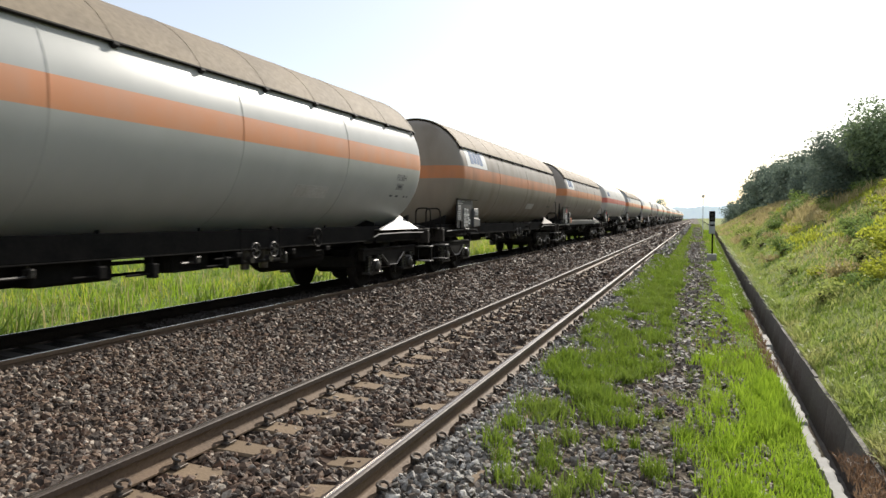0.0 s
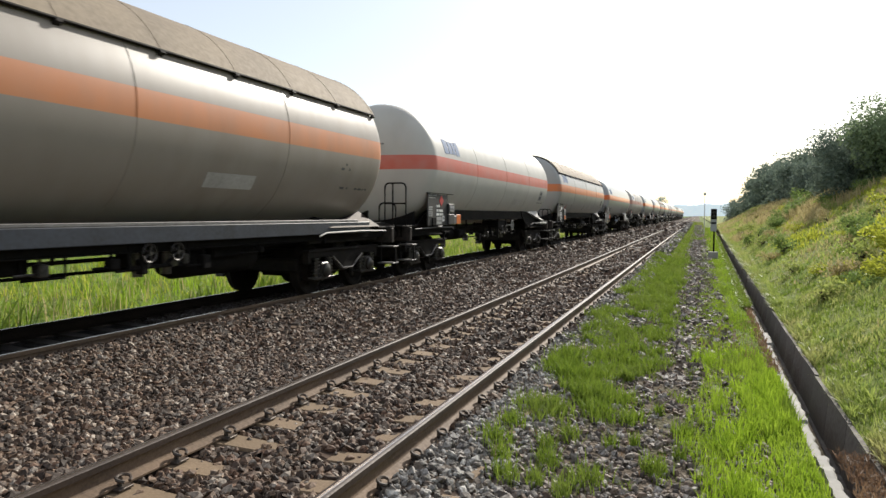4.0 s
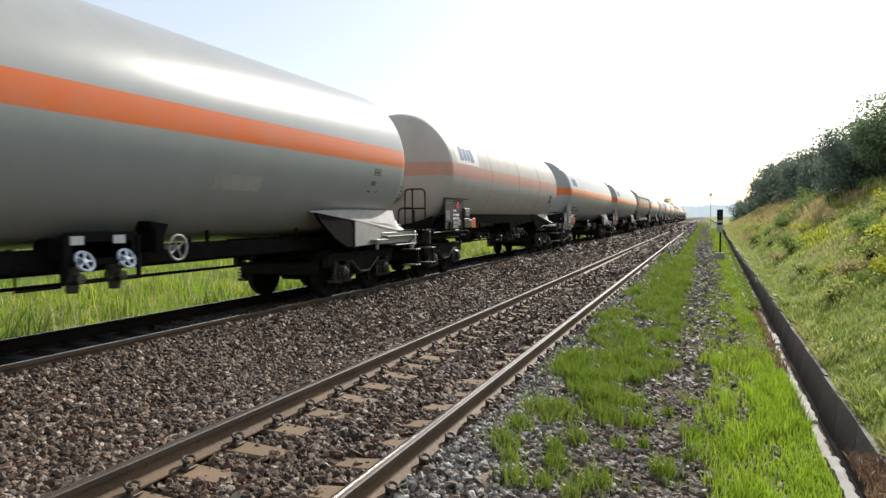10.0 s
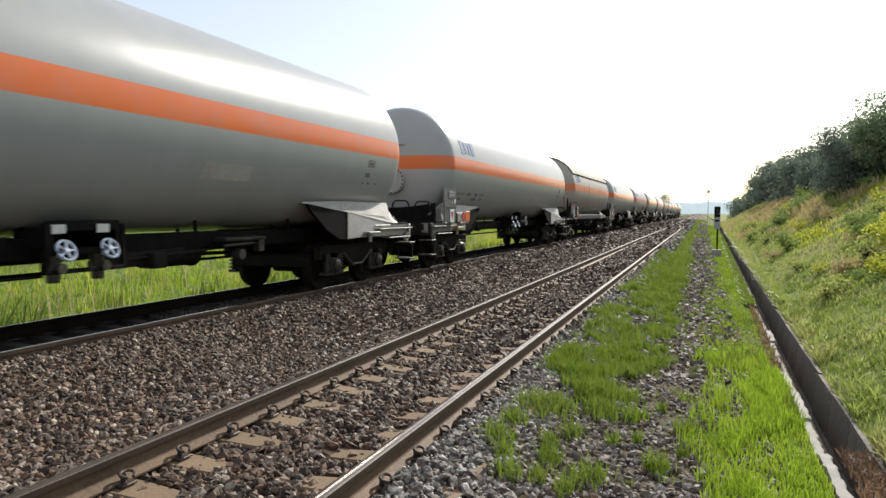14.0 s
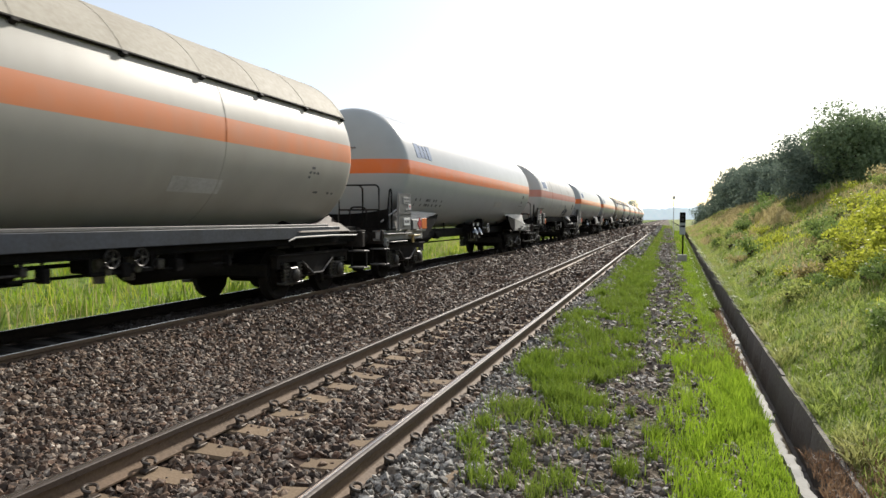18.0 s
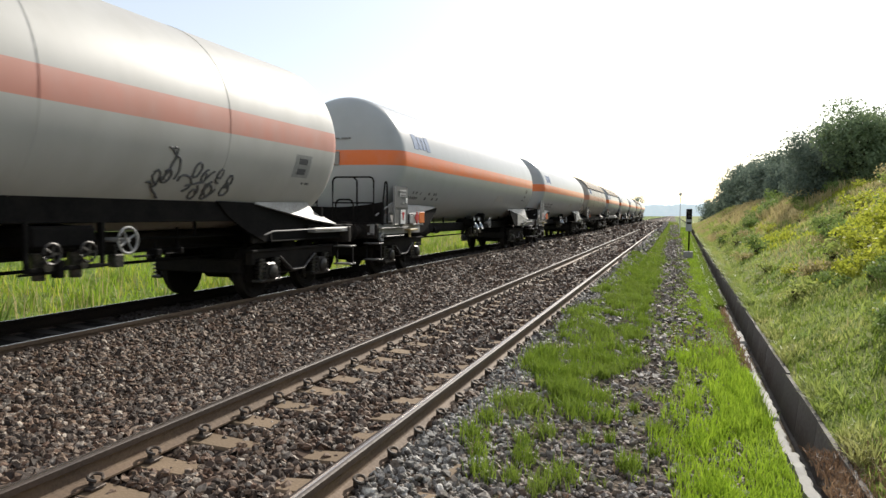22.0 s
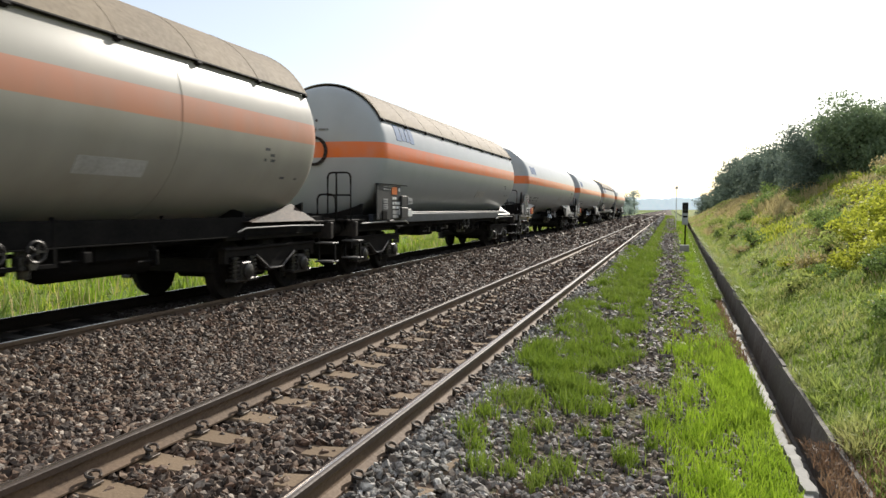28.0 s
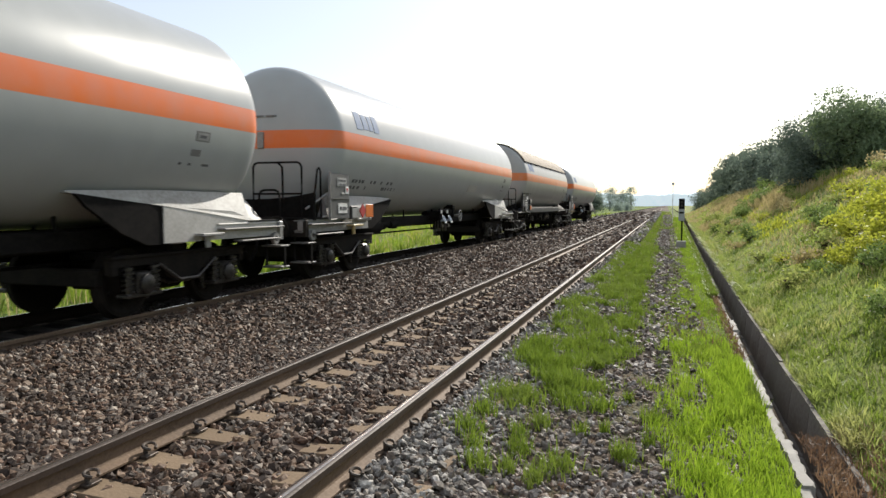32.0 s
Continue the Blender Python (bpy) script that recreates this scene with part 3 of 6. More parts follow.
def scatter_stones():
    xs, ys, ss = [], [], []
    for x0, x1, y0, y1, per, s0, s1 in ((-6.8, -1.15, 2.2, 8.5, 1000, 0.026, 0.060), (-9.0, -1.15, 8.5, 16, 480, 0.034, 0.066), (-9.0, -1.15, 16, 32, 160, 0.045, 0.085), (-9.0, -1.15, 32, 70, 42, 0.09, 0.16), (-9.0, -1.15, 70, 170, 7, 0.16, 0.30), (-6.8, -1.15, -5, 2.2, 100, 0.05, 0.09)):
        n = int((x1 - x0) * (y1 - y0) * per)
        xs.append(rng.uniform(x0, x1, n)), ys.append(rng.uniform(y0, y1, n)), ss.append(rng.uniform(s0, s1, n))
    x, y, s = map(np.concatenate, (xs, ys, ss))
    ok = clear_of_track(x, y)
    x, y, s = x[ok], y[ok], s[ok]
    grey = x > -1.8 + 0.15 * np.sin(y * 1.3)
    z = ground_z(x, y) + s * rng.uniform(-0.2, 0.42, len(x))
    # stones within the painted train shadow
    shaded = (x > -8.55 + 0.08 * np.sin(y * 2.1)) & (x < -6.88)
    stone_mesh("ballast_stones", x[shaded], y[shaded], z[shaded], s[shaded], STONES_SHADED, "ballast stones between the far track's rails, darkened for the train's shade")
    brown = ~grey & ~shaded
    stone_mesh("ballast_stones", x[brown], y[brown], z[brown], s[brown], STONES, "brown and grey crushed ballast stones between the rails", 7.6)
    stone_mesh("ballast_stones", x[grey], y[grey], z[grey], 0.85 * s[grey], STONES_GREY, "pale grey ballast stones on the track shoulder", 9.0)
    n = 16000
    x, y = rng.uniform(-1.2, 0.55, n), 3.4 + 130 * rng.random(n) ** 2.9
    x, y = keep((x > -0.55) | (y < 14), x, y)
    s = rng.uniform(0.020, 0.050, len(x)) * (1 + y / 55)
    stone_mesh("path_stones", x, y, ground_z(x, y) + s * 0.15, s, STONES_PATH, "loose stones on the path beside the track", 8.0)


scatter_stones()


def blades(name, x, y, h, w, material, label, lean=0.35, category="grass"):
    n = len(x)
    z = ground_z(x, y) - 0.01
    a, tilt = rng.uniform(0, 6.283, n), rng.uniform(0.05, 1, n) * lean
    b = rng.uniform(0, 6.283, n)
    side = np.stack([np.cos(a), np.sin(a), np.zeros(n)], 1) * (w / 2)[:, None]
    push = np.stack([np.cos(b), np.sin(b), np.zeros(n)], 1) * (h * tilt)[:, None]
    root = np.stack([x, y, z], 1)
    up = np.stack([np.zeros(n), np.zeros(n), h], 1)
    mid = root + 0.55 * up + 0.35 * push
    tip = root + up * (1 - 0.25 * tilt[:, None]) + push
    v = np.stack([root - side, root + side, mid + side * 0.8, mid - side * 0.8, tip], 1).reshape(-1, 3)
    f = (np.array([(0, 1, 2), (0, 2, 3), (3, 2, 4)])[None] + 5 * np.arange(n)[:, None, None]).reshape(-1, 3)
    tagged(bulk(name, v, f, material), label, category, "", "stuff")


def clumped(n, x0, x1, y0, y1, clumps, spread, power=1.0):
    """Points in clumps over a stretch of ground, denser towards y0."""
    cx, cy = rng.uniform(x0, x1, clumps), y0 + (y1 - y0) * rng.random(clumps) ** power
    k = rng.integers(0, clumps, n)
    r = spread * (0.5 + rng.random(clumps))[k] * np.sqrt(rng.random(n))
    t = rng.uniform(0, 6.283, n)
    return cx[k] + r * np.cos(t), cy[k] + r * np.sin(t) * 1.3


def grow():
    # separate tufts by the track
    spots = ((-1.28, 6.0, 0.20), (-1.18, 6.25, 0.13), (-0.83, 6.4, 0.17), (-0.98, 6.7, 0.12), (-0.95, 5.6, 0.10), (-0.53, 6.35, 0.12), (-1.39, 5.45, 0.10), (-0.98, 4.95, 0.10), (-1.38, 5.0, 0.12), (-0.69, 4.75, 0.13),
             (-0.08, 6.1, 0.10), (-0.26, 5.2, 0.09), (-1.18, 4.45, 0.09), (-0.68, 6.95, 0.15), (-1.05, 5.25, 0.07), (-1.28, 4.75, 0.07), (-1.0, 4.55, 0.07), (-0.80, 4.45, 0.08), (-0.1, 5.5, 0.05), (-0.62, 5.55, 0.05), (-0.3, 6.7, 0.05), (-0.45, 5.7, 0.04))
    tx, ty, th = [], [], []
    for cx, cy, r in spots:
        n = int(11000 * r * r) + 30
        tx.append(cx + rng.normal(0, 0.52, n) * r), ty.append(cy + rng.normal(0, 0.75, n) * r), th.append(rng.uniform(0.5, 1.25, n))
    # the patch further on: clumps that close up to a strip
    edge_y = [6.6, 7.3, 8.1, 9.2, 11.2, 14.5, 23.8, 60, 200]
    edge_l, edge_r = [-1.10, -1.40, -1.58, -1.66, -1.52, -1.48, -1.60, -1.62, -1.62], [-0.85, -0.66, -0.52, -0.36, -0.36, -0.36, -0.38, -0.4, -0.4]
    m = 900
    cy = 6.8 + 24 * rng.random(m) ** 1.9
    cx = rng.uniform(-1.75, -0.3, m)
    wob = 0.08 * np.sin(cy * 3.1) + 0.07 * np.sin(cy * 1.3 + 2)
    cx, cy = keep((cx > np.interp(cy, edge_y, edge_l) + wob + 0.07) & (cx < np.interp(cy, edge_y, edge_r) - 0.06 + 0.08 * np.sin(cy * 2.3)) & (noise_grid(cx * 3.0 + 2, cy * 2.0) > -0.42), cx, cy)
    for px, py in zip(cx, cy):
        n, r = 62, rng.uniform(0.04, 0.11) * (1 + py / 40)
        tx.append(px + rng.normal(0, 0.6, n) * r), ty.append(py + rng.normal(0, 0.8, n) * r), th.append(np.full(n, rng.uniform(0.4, 1.45)) * rng.uniform(0.6, 1.2, n))
    n = 26000
    fy = 15 + 170 * rng.random(n) ** 2.2
    fx = rng.uniform(-1.7, -0.35, n)
    wob = 0.1 * np.sin(fy * 1.9) + 0.1 * np.sin(fy * 0.7)
    fx, fy = keep((fx > np.interp(fy, edge_y, edge_l) + wob) & (fx < np.interp(fy, edge_y, edge_r) - wob) & (noise_grid(fx * 2.2, fy * 1.4) + rng.normal(0, 0.28, n) > -0.36), fx, fy)
    x, y, h = np.concatenate(tx + [fx]), np.concatenate(ty + [fy]), np.concatenate(th + [rng.uniform(0.3, 1.0, len(fx))])
    blades("grass_tufts", x, y, 0.15 * h, rng.uniform(0.004, 0.009, len(x)) * (1 + y / 20 + np.clip(y - 14, 0, 40) / 12), GRASS_TUFT, "green grass tufts growing through the stones", 0.75)
    x, y = clumped(2600, -0.45, 0.25, 3.5, 30, 110, 0.08, 1.4)
    blades("grass_tufts", x, y, rng.uniform(0.03, 0.12, len(x)), rng.uniform(0.004, 0.009, len(x)) * (1 + y / 25), GRASS_TUFT, "sparse grass on the stony path", 0.8)
    x, y = clumped(1100, -1.75, -0.2, 4.2, 11, 130, 0.06, 1.2)
    blades("dry_grass", x, y, rng.uniform(0.02, 0.08, len(x)), rng.uniform(0.004, 0.008, len(x)), GRASS_BROWN, "withered brown bits among the tufts", 1.2)
    # bright turf by the drain, duller and patchy further on
    n = 88000
    y = 2.8 + 110 * rng.random(n) ** 2.8
    left = np.interp(y, [2.8, 4.8, 5.95, 7.1, 8.6, 9.6, 11.9, 15.7, 24.4, 60], [0.10, 0.10, 0.13, 0.24, 0.25, 0.06, -0.06, 0.10, 0.16, 0.2]) + 0.04 * np.sin(y * 6.1) + 0.03 * np.sin(y * 2.7 + 1)
    u = rng.random(n)
    x = drain_x(y) - 0.075 - u * (drain_x(y) - 0.075 - left)
    tone = noise_grid(x * 2.6, y * 1.5)
    middle = np.clip(1 - np.abs(y - 11.2) / 2.6, 0, 1)
    thin = (u > 0.76) & (rng.random(n) < 0.7) | (tone < -0.3) & (rng.random(n) < 0.45) | (rng.random(n) < 0.35 * middle)
    dull = (rng.random(n) < np.maximum(0.75 * middle, np.clip((y - 9.3) / 9, 0, 0.42))) | (tone > 0.55)
    brown = dull & (rng.random(n) < 0.38 * middle)
    h = rng.uniform(0.04, 0.15, n) * (0.8 + 0.5 * (tone > 0)) * (1 - 0.45 * np.clip((y - 9) / 3, 0, 1))
    w = rng.uniform(0.005, 0.010, n) * (1 + y / 20)
    for mask, mat, text in ((~thin & ~dull, GRASS_BRIGHT, "bright green short grass beside the drain"), (~thin & dull & ~brown, GRASS_TUFT, "dull trodden grass beside the drain"), (~thin & brown, GRASS_BROWN, "withered grass in the trodden strip")):
        blades("grass_strip", x[mask], y[mask], h[mask], w[mask], mat, text, 0.6)
    x, y = clumped(1500, -0.05, 0.3, 4.4, 9.5, 60, 0.07, 1.0)
    blades("grass_tufts", x, y, rng.uniform(0.08, 0.24, len(x)), rng.uniform(0.004, 0.008, len(x)), GRASS_BRIGHT, "tall thin grass at the edge of the green strip", 0.7)
    # slope: short turf at its foot, taller weeds, straw and yellow-green growth in patches
    n = 74000
    y = 3 + 90 * rng.random(n) ** 1.8
    d = 0.38 + 6.4 * rng.random(n) ** 0.9
    x = drain_x(y) + d
    tone = noise_grid(x * 0.75, y * 0.42) + 0.35 * noise_grid(x * 3.1 + 4, y * 2.3)
    tuft = np.clip(noise_grid(x * 3.7 + 1, y * 2.9), -0.6, 0.8)
    h = rng.uniform(0.03, 0.135, n) * (1 + 0.9 * np.clip(tuft, 0, 1)) * np.interp(d, [0.4, 1.2, 3, 6], [0.7, 0.9, 1.35, 1.6])
    w = rng.uniform(0.007, 0.017, n) * (1 + y / 16)
    dry = (tone < -0.10 + 0.06 * np.clip(d - 3, 0, 3)) & (rng.random(n) < np.interp(d, [0.8, 2.2, 4.5], [0.05, 0.45, 0.75])) & (d > 0.8)
    pale = (tone > 0.30) & (d > 1.4) & ~dry
    dark = (np.abs(tone) < 0.06) & (rng.random(n) < 0.7)
    for mask, mat, text in ((~dry & ~pale & ~dark, GRASS_SLOPE, "rough green grass and weeds on the cutting slope"), (dry, GRASS_DRY, "dry straw coloured grass on the cutting slope"), (pale, LEAF_PALE, "yellow-green weeds on the cutting slope"), (dark & ~dry, LEAF_BUSH, "dark green low growth on the cutting slope")):
        blades("slope_grass", x[mask], y[mask], h[mask] * (1.2 if mat is LEAF_PALE else 0.7 if mat is LEAF_BUSH else 1), w[mask] * (1.5 if mat in (LEAF_PALE, LEAF_BUSH) else 1), mat, text, 0.9)
    # thick green clumps on the lower slope
    y = 4.5 + 40 * rng.random(1300) ** 1.7
    d = 0.42 + 4.2 * rng.random(1300) ** 1.3
    k = rng.integers(0, 1300, 27000)
    r = rng.uniform(0.05, 0.14, 1300)[k] * (1 + y[k] / 40)
    x, y = (drain_x(y) + d)[k] + rng.normal(0, 0.6, 27000) * r, y[k] + rng.normal(0, 0.7, 27000) * r
    ok = (x > drain_x(y) + 0.385)
    h = (rng.uniform(0.5, 1.4, 1300)[k] * rng.uniform(0.04, 0.13, 27000))
    w = rng.uniform(0.007, 0.014, 27000) * (1 + y / 18)
    kind = rng.random(1300)[k]
    for mask, mat, text in ((kind < 0.5, GRASS_TUFT, "thick green grass clumps on the lower slope"), (kind > 0.78, LEAF_BUSH, "dark green broad-leaved clumps on the lower slope"), ((kind >= 0.5) & (kind <= 0.78), GRASS_SLOPE, "rough green clumps on the lower slope")):
        q = mask & ok
        blades("slope_grass", x[q], y[q], h[q], w[q], mat, text, 1.0)
    # short dense turf on the nearest part of the slope
    n = 24000
    y = 4.2 + 11 * rng.random(n) ** 1.2
    x = drain_x(y) + 0.385 + 3.4 * rng.random(n) ** 1.15
    fresh = noise_grid(x * 2.1, y * 1.7) + rng.normal(0, 0.25, n)
    for mask, mat, text in ((fresh < 0.15, GRASS_SLOPE, "short rough turf low on the slope"), (fresh >= 0.15, GRASS_TUFT, "short green turf low on the slope")):
        blades("slope_grass", x[mask], y[mask], rng.uniform(0.03, 0.12, n)[mask], rng.uniform(0.006, 0.013, n)[mask], mat, text, 1.1)
    # straw along the crest further on
    n = 9000
    y = rng.uniform(30, 72, n)
    d = rng.uniform(2.6, 5.4, n) + 0.5 * np.sin(y * 0.9)
    blades("slope_grass", drain_x(y) + d, y, rng.uniform(0.25, 0.6, n), rng.uniform(0.02, 0.045, n) * (1 + y / 60), GRASS_DRY, "tall straw coloured grass along the crest of the cutting", 0.6)
    n = 9000
    y = rng.uniform(-8, 3.2, n)
    d = rng.uniform(0.4, 6, n)
    blades("slope_grass", drain_x(y) + d, y, rng.uniform(0.08, 0.3, n), rng.uniform(0.02, 0.04, n), GRASS_SLOPE, "rough grass on the slope's near end", 0.9)
    n = 5000
    y = rng.uniform(-8, 2.6, n)
    blades("grass_strip", drain_x(y) - 0.06 - 0.75 * rng.random(n), y, rng.uniform(0.04, 0.14, n), rng.uniform(0.01, 0.02, n), GRASS_BRIGHT, "bright green short grass along the drain", 0.6)
    # weeds behind the train: uneven stands of tall stalks
    m, n = 4200, 60000
    cy, cx = 5 + 130 * rng.random(m) ** 1.5, -10.0 - 22 * rng.random(m) ** 1.9
    tall = np.clip(0.62 + 0.75 * noise_grid(cx * 1.3, cy * 0.9) + rng.normal(0, 0.22, m), 0.22, 1.5)
    k = rng.integers(0, m, n)
    r = 0.16 * (1 + cy[k] / 60)
    x, y = cx[k] + rng.normal(0, 0.7, n) * r, cy[k] + rng.normal(0, 0.8, n) * r
    x = np.minimum(x, -9.7)
    h = tall[k] * rng.uniform(0.2, 0.8, n)
    w = rng.uniform(0.012, 0.030, n) * (1 + y / 40)
    kind = (noise_grid(cx * 0.6 + 3, cy * 0.5) + rng.normal(0, 0.3, m))[k]
    for mask, mat, text in ((kind < 0.0, WEEDS, "tall yellow-green weeds beyond the far track"), ((kind >= 0.0) & (kind < 0.45), GRASS_BRIGHT, "fresh green weeds beyond the far track"), (kind >= 0.45, LEAF_PALE, "yellow flowering weeds beyond the far track")):
        blades("tall_weeds", x[mask], y[mask], h[mask], w[mask], mat, text, 1.0, "weeds")
    n = 2200
    y = 5 + 80 * rng.random(n) ** 1.4
    x = -10.0 - 10 * rng.random(n)
    blades("dry_weeds", x, y, rng.uniform(0.3, 1.0, n), rng.uniform(0.008, 0.02, n) * (1 + y / 40), GRASS_DRY, "withered stalks among the weeds beyond the far track", 0.4, "weeds")
    # brown tangle at the near end of the drain, green growth hanging over its edges
    n = 4200
    y = 2.5 + 3.6 * rng.random(n)
    x = drain_x(y) + rng.uniform(0.10, 0.62, n)
    blades("dry_grass", x, y, rng.uniform(0.03, 0.12, n), rng.uniform(0.005, 0.012, n), GRASS_BROWN, "withered brown growth at the end of the drain", 1.2)
    n = 9000
    y = 5 + 45 * rng.random(n) ** 1.7
    x = drain_x(y) + 0.385 + 0.22 * rng.random(n) ** 2
    lush = noise_grid(y * 0.8, y * 1.9) > -0.1
    blades("slope_grass", x[lush], y[lush], rng.uniform(0.05, 0.22, n)[lush], (rng.uniform(0.006, 0.014, n) * (1 + y / 18))[lush], GRASS_SLOPE, "grass hanging over the edge of the drain", 1.3)
    n = 2600
    y = 9 + 42 * rng.random(n) ** 1.5
    x = drain_x(y) - 0.04 - 0.10 * rng.random(n)
    blades("dry_grass", x, y, rng.uniform(0.04, 0.14, n), rng.uniform(0.006, 0.012, n) * (1 + y / 18), GRASS_BROWN, "withered brown grass along the drain's lip", 1.1)
    n = 12000
    y = 15 + 50 * rng.random(n) ** 1.4
    x = drain_x(y) + 0.375 + 0.16 * rng.random(n)
    blades("slope_grass", x, y, rng.uniform(0.12, 0.34, n) * np.interp(y, [15, 30], [0.6, 1.3]), rng.uniform(0.01, 0.02, n) * (1 + y / 22), GRASS_SLOPE, "long grass closing over the far drain", 1.3)
    x = drain_x(y) - 0.05 - 0.12 * rng.random(n)
    blades("grass_strip", x, y, rng.uniform(0.05, 0.16, n), rng.uniform(0.01, 0.02, n) * (1 + y / 22), GRASS_TUFT, "grass over the far lip of the drain", 1.2)
    n = 4200
    y = 55 + 150 * rng.random(n) ** 1.5
    x = rng.uniform(-1.6, 0.9, n)
    far_mix = noise_grid(x * 2, y * 0.3) > 0.0
    blades("grass_strip", x[far_mix], y[far_mix], rng.uniform(0.08, 0.2, n)[far_mix], rng.uniform(0.06, 0.14, n)[far_mix], GRASS_TUFT, "grass on the path far along the line", 0.9)
    blades("grass_strip", x[~far_mix], y[~far_mix], rng.uniform(0.04, 0.12, n)[~far_mix], rng.uniform(0.05, 0.1, n)[~far_mix], GRASS_DRY, "dry growth on the path far along the line", 0.9)
    # far part of the slope
    n = 26000
    y = 45 + 90 * rng.random(n) ** 1.3
    d = 0.4 + 7.5 * rng.random(n)
    x = drain_x(y) + d
    tone = noise_grid(x * 0.8, y * 0.35)
    for mask, mat, text in ((tone > 0.05, GRASS_SLOPE, "rough green grass far along the cutting slope"), (tone <= 0.05, GRASS_DRY, "straw coloured grass far along the cutting slope")):
        blades("slope_grass", x[mask], y[mask], rng.uniform(0.15, 0.45, n)[mask], (rng.uniform(0.012, 0.03, n) * (1 + y / 30))[mask], mat, text, 0.8)


def noise_grid(x, y):
    s = np.zeros(len(x))
    for k, (a, b, c, p) in enumerate(((1.3, 0.9, 0.3, 0.35), (0.7, -1.6, 1.9, 0.3), (2.9, 1.1, 4.0, 0.2), (-1.9, 3.3, 2.2, 0.15), (4.7, 2.9, 0.7, 0.12))):
        s += p * np.sin(a * x * 1.7 + b * y * 0.9 + c)
    return s


grow()


# ---- trees ----
def tree(x, y, height, spread, leaf, leaves, label, kind="tree", base_z=None, low=0.25, group="trees on the cutting"):
    z0 = float(ground_z(x, y)) if base_z is None else base_z
    t = tagged(new(kind), label, "tree" if kind == "tree" else "bush", group)
    t.location = (x, y, z0 - 0.05)
    trunk = Form()
    for k in range(5 if kind == "tree" else 7):
        a = random.uniform(0, 6.28)
        top = (0.35 * spread * math.cos(a), 0.35 * spread * math.sin(a), height * random.uniform(0.45, 0.7) * (1 if kind == "tree" else 0.6))
        mid = (0.1 * spread * math.cos(a), 0.1 * spread * math.sin(a), height * 0.3)
        trunk.rod((0.03 * math.cos(a), 0.03 * math.sin(a), 0), mid, 0.035 * height ** 0.6, 0.022 * height ** 0.6, 7)
        trunk.rod(mid, top, 0.022 * height ** 0.6, 0.008, 6)
    part("trunk" if kind == "tree" else "stem", trunk, BARK, t)
    blobs = 30 if kind == "tree" else 8
    g = rng.normal(size=(blobs, 3))
    g /= np.linalg.norm(g, axis=1)[:, None]
    g *= rng.random(blobs)[:, None] ** 0.4
    c = np.stack([g[:, 0] * 0.72 * spread, g[:, 1] * 0.72 * spread, height * (0.5 * (low + 0.86) + 0.5 * (0.86 - low) * g[:, 2])], 1)
    r = spread * rng.uniform(0.34, 0.50, blobs)
    k = rng.integers(0, blobs, leaves)
    dirs = rng.normal(size=(leaves, 3))
    dirs /= np.linalg.norm(dirs, axis=1)[:, None]
    p = c[k] + dirs * (r[k] * rng.uniform(0.08, 1.0, leaves) ** 0.62)[:, None] * [1, 1, 0.8]
    p[:, 2] = np.maximum(p[:, 2], 0.05)
    size = spread * rng.uniform(0.014, 0.038, leaves) * (2.1 if leaves < 1000 else 1.9 if group == "trees beyond the track" else 1.6 if y > 42 else 1.25)
    u = rng.normal(size=(leaves, 3))
    u /= np.linalg.norm(u, axis=1)[:, None]
    w = np.cross(u, rng.normal(size=(leaves, 3)))
    w /= np.linalg.norm(w, axis=1)[:, None]
    u, w = u * size[:, None], w * size[:, None] * 0.55
    v = np.stack([p - u, p - 0.2 * u + w, p + u, p - 0.2 * u - w], 1).reshape(-1, 3)
    f = np.arange(leaves * 4).reshape(-1, 4)
    crown = bulk("crown", v, f, leaf)
    crown.parent = t
    return t


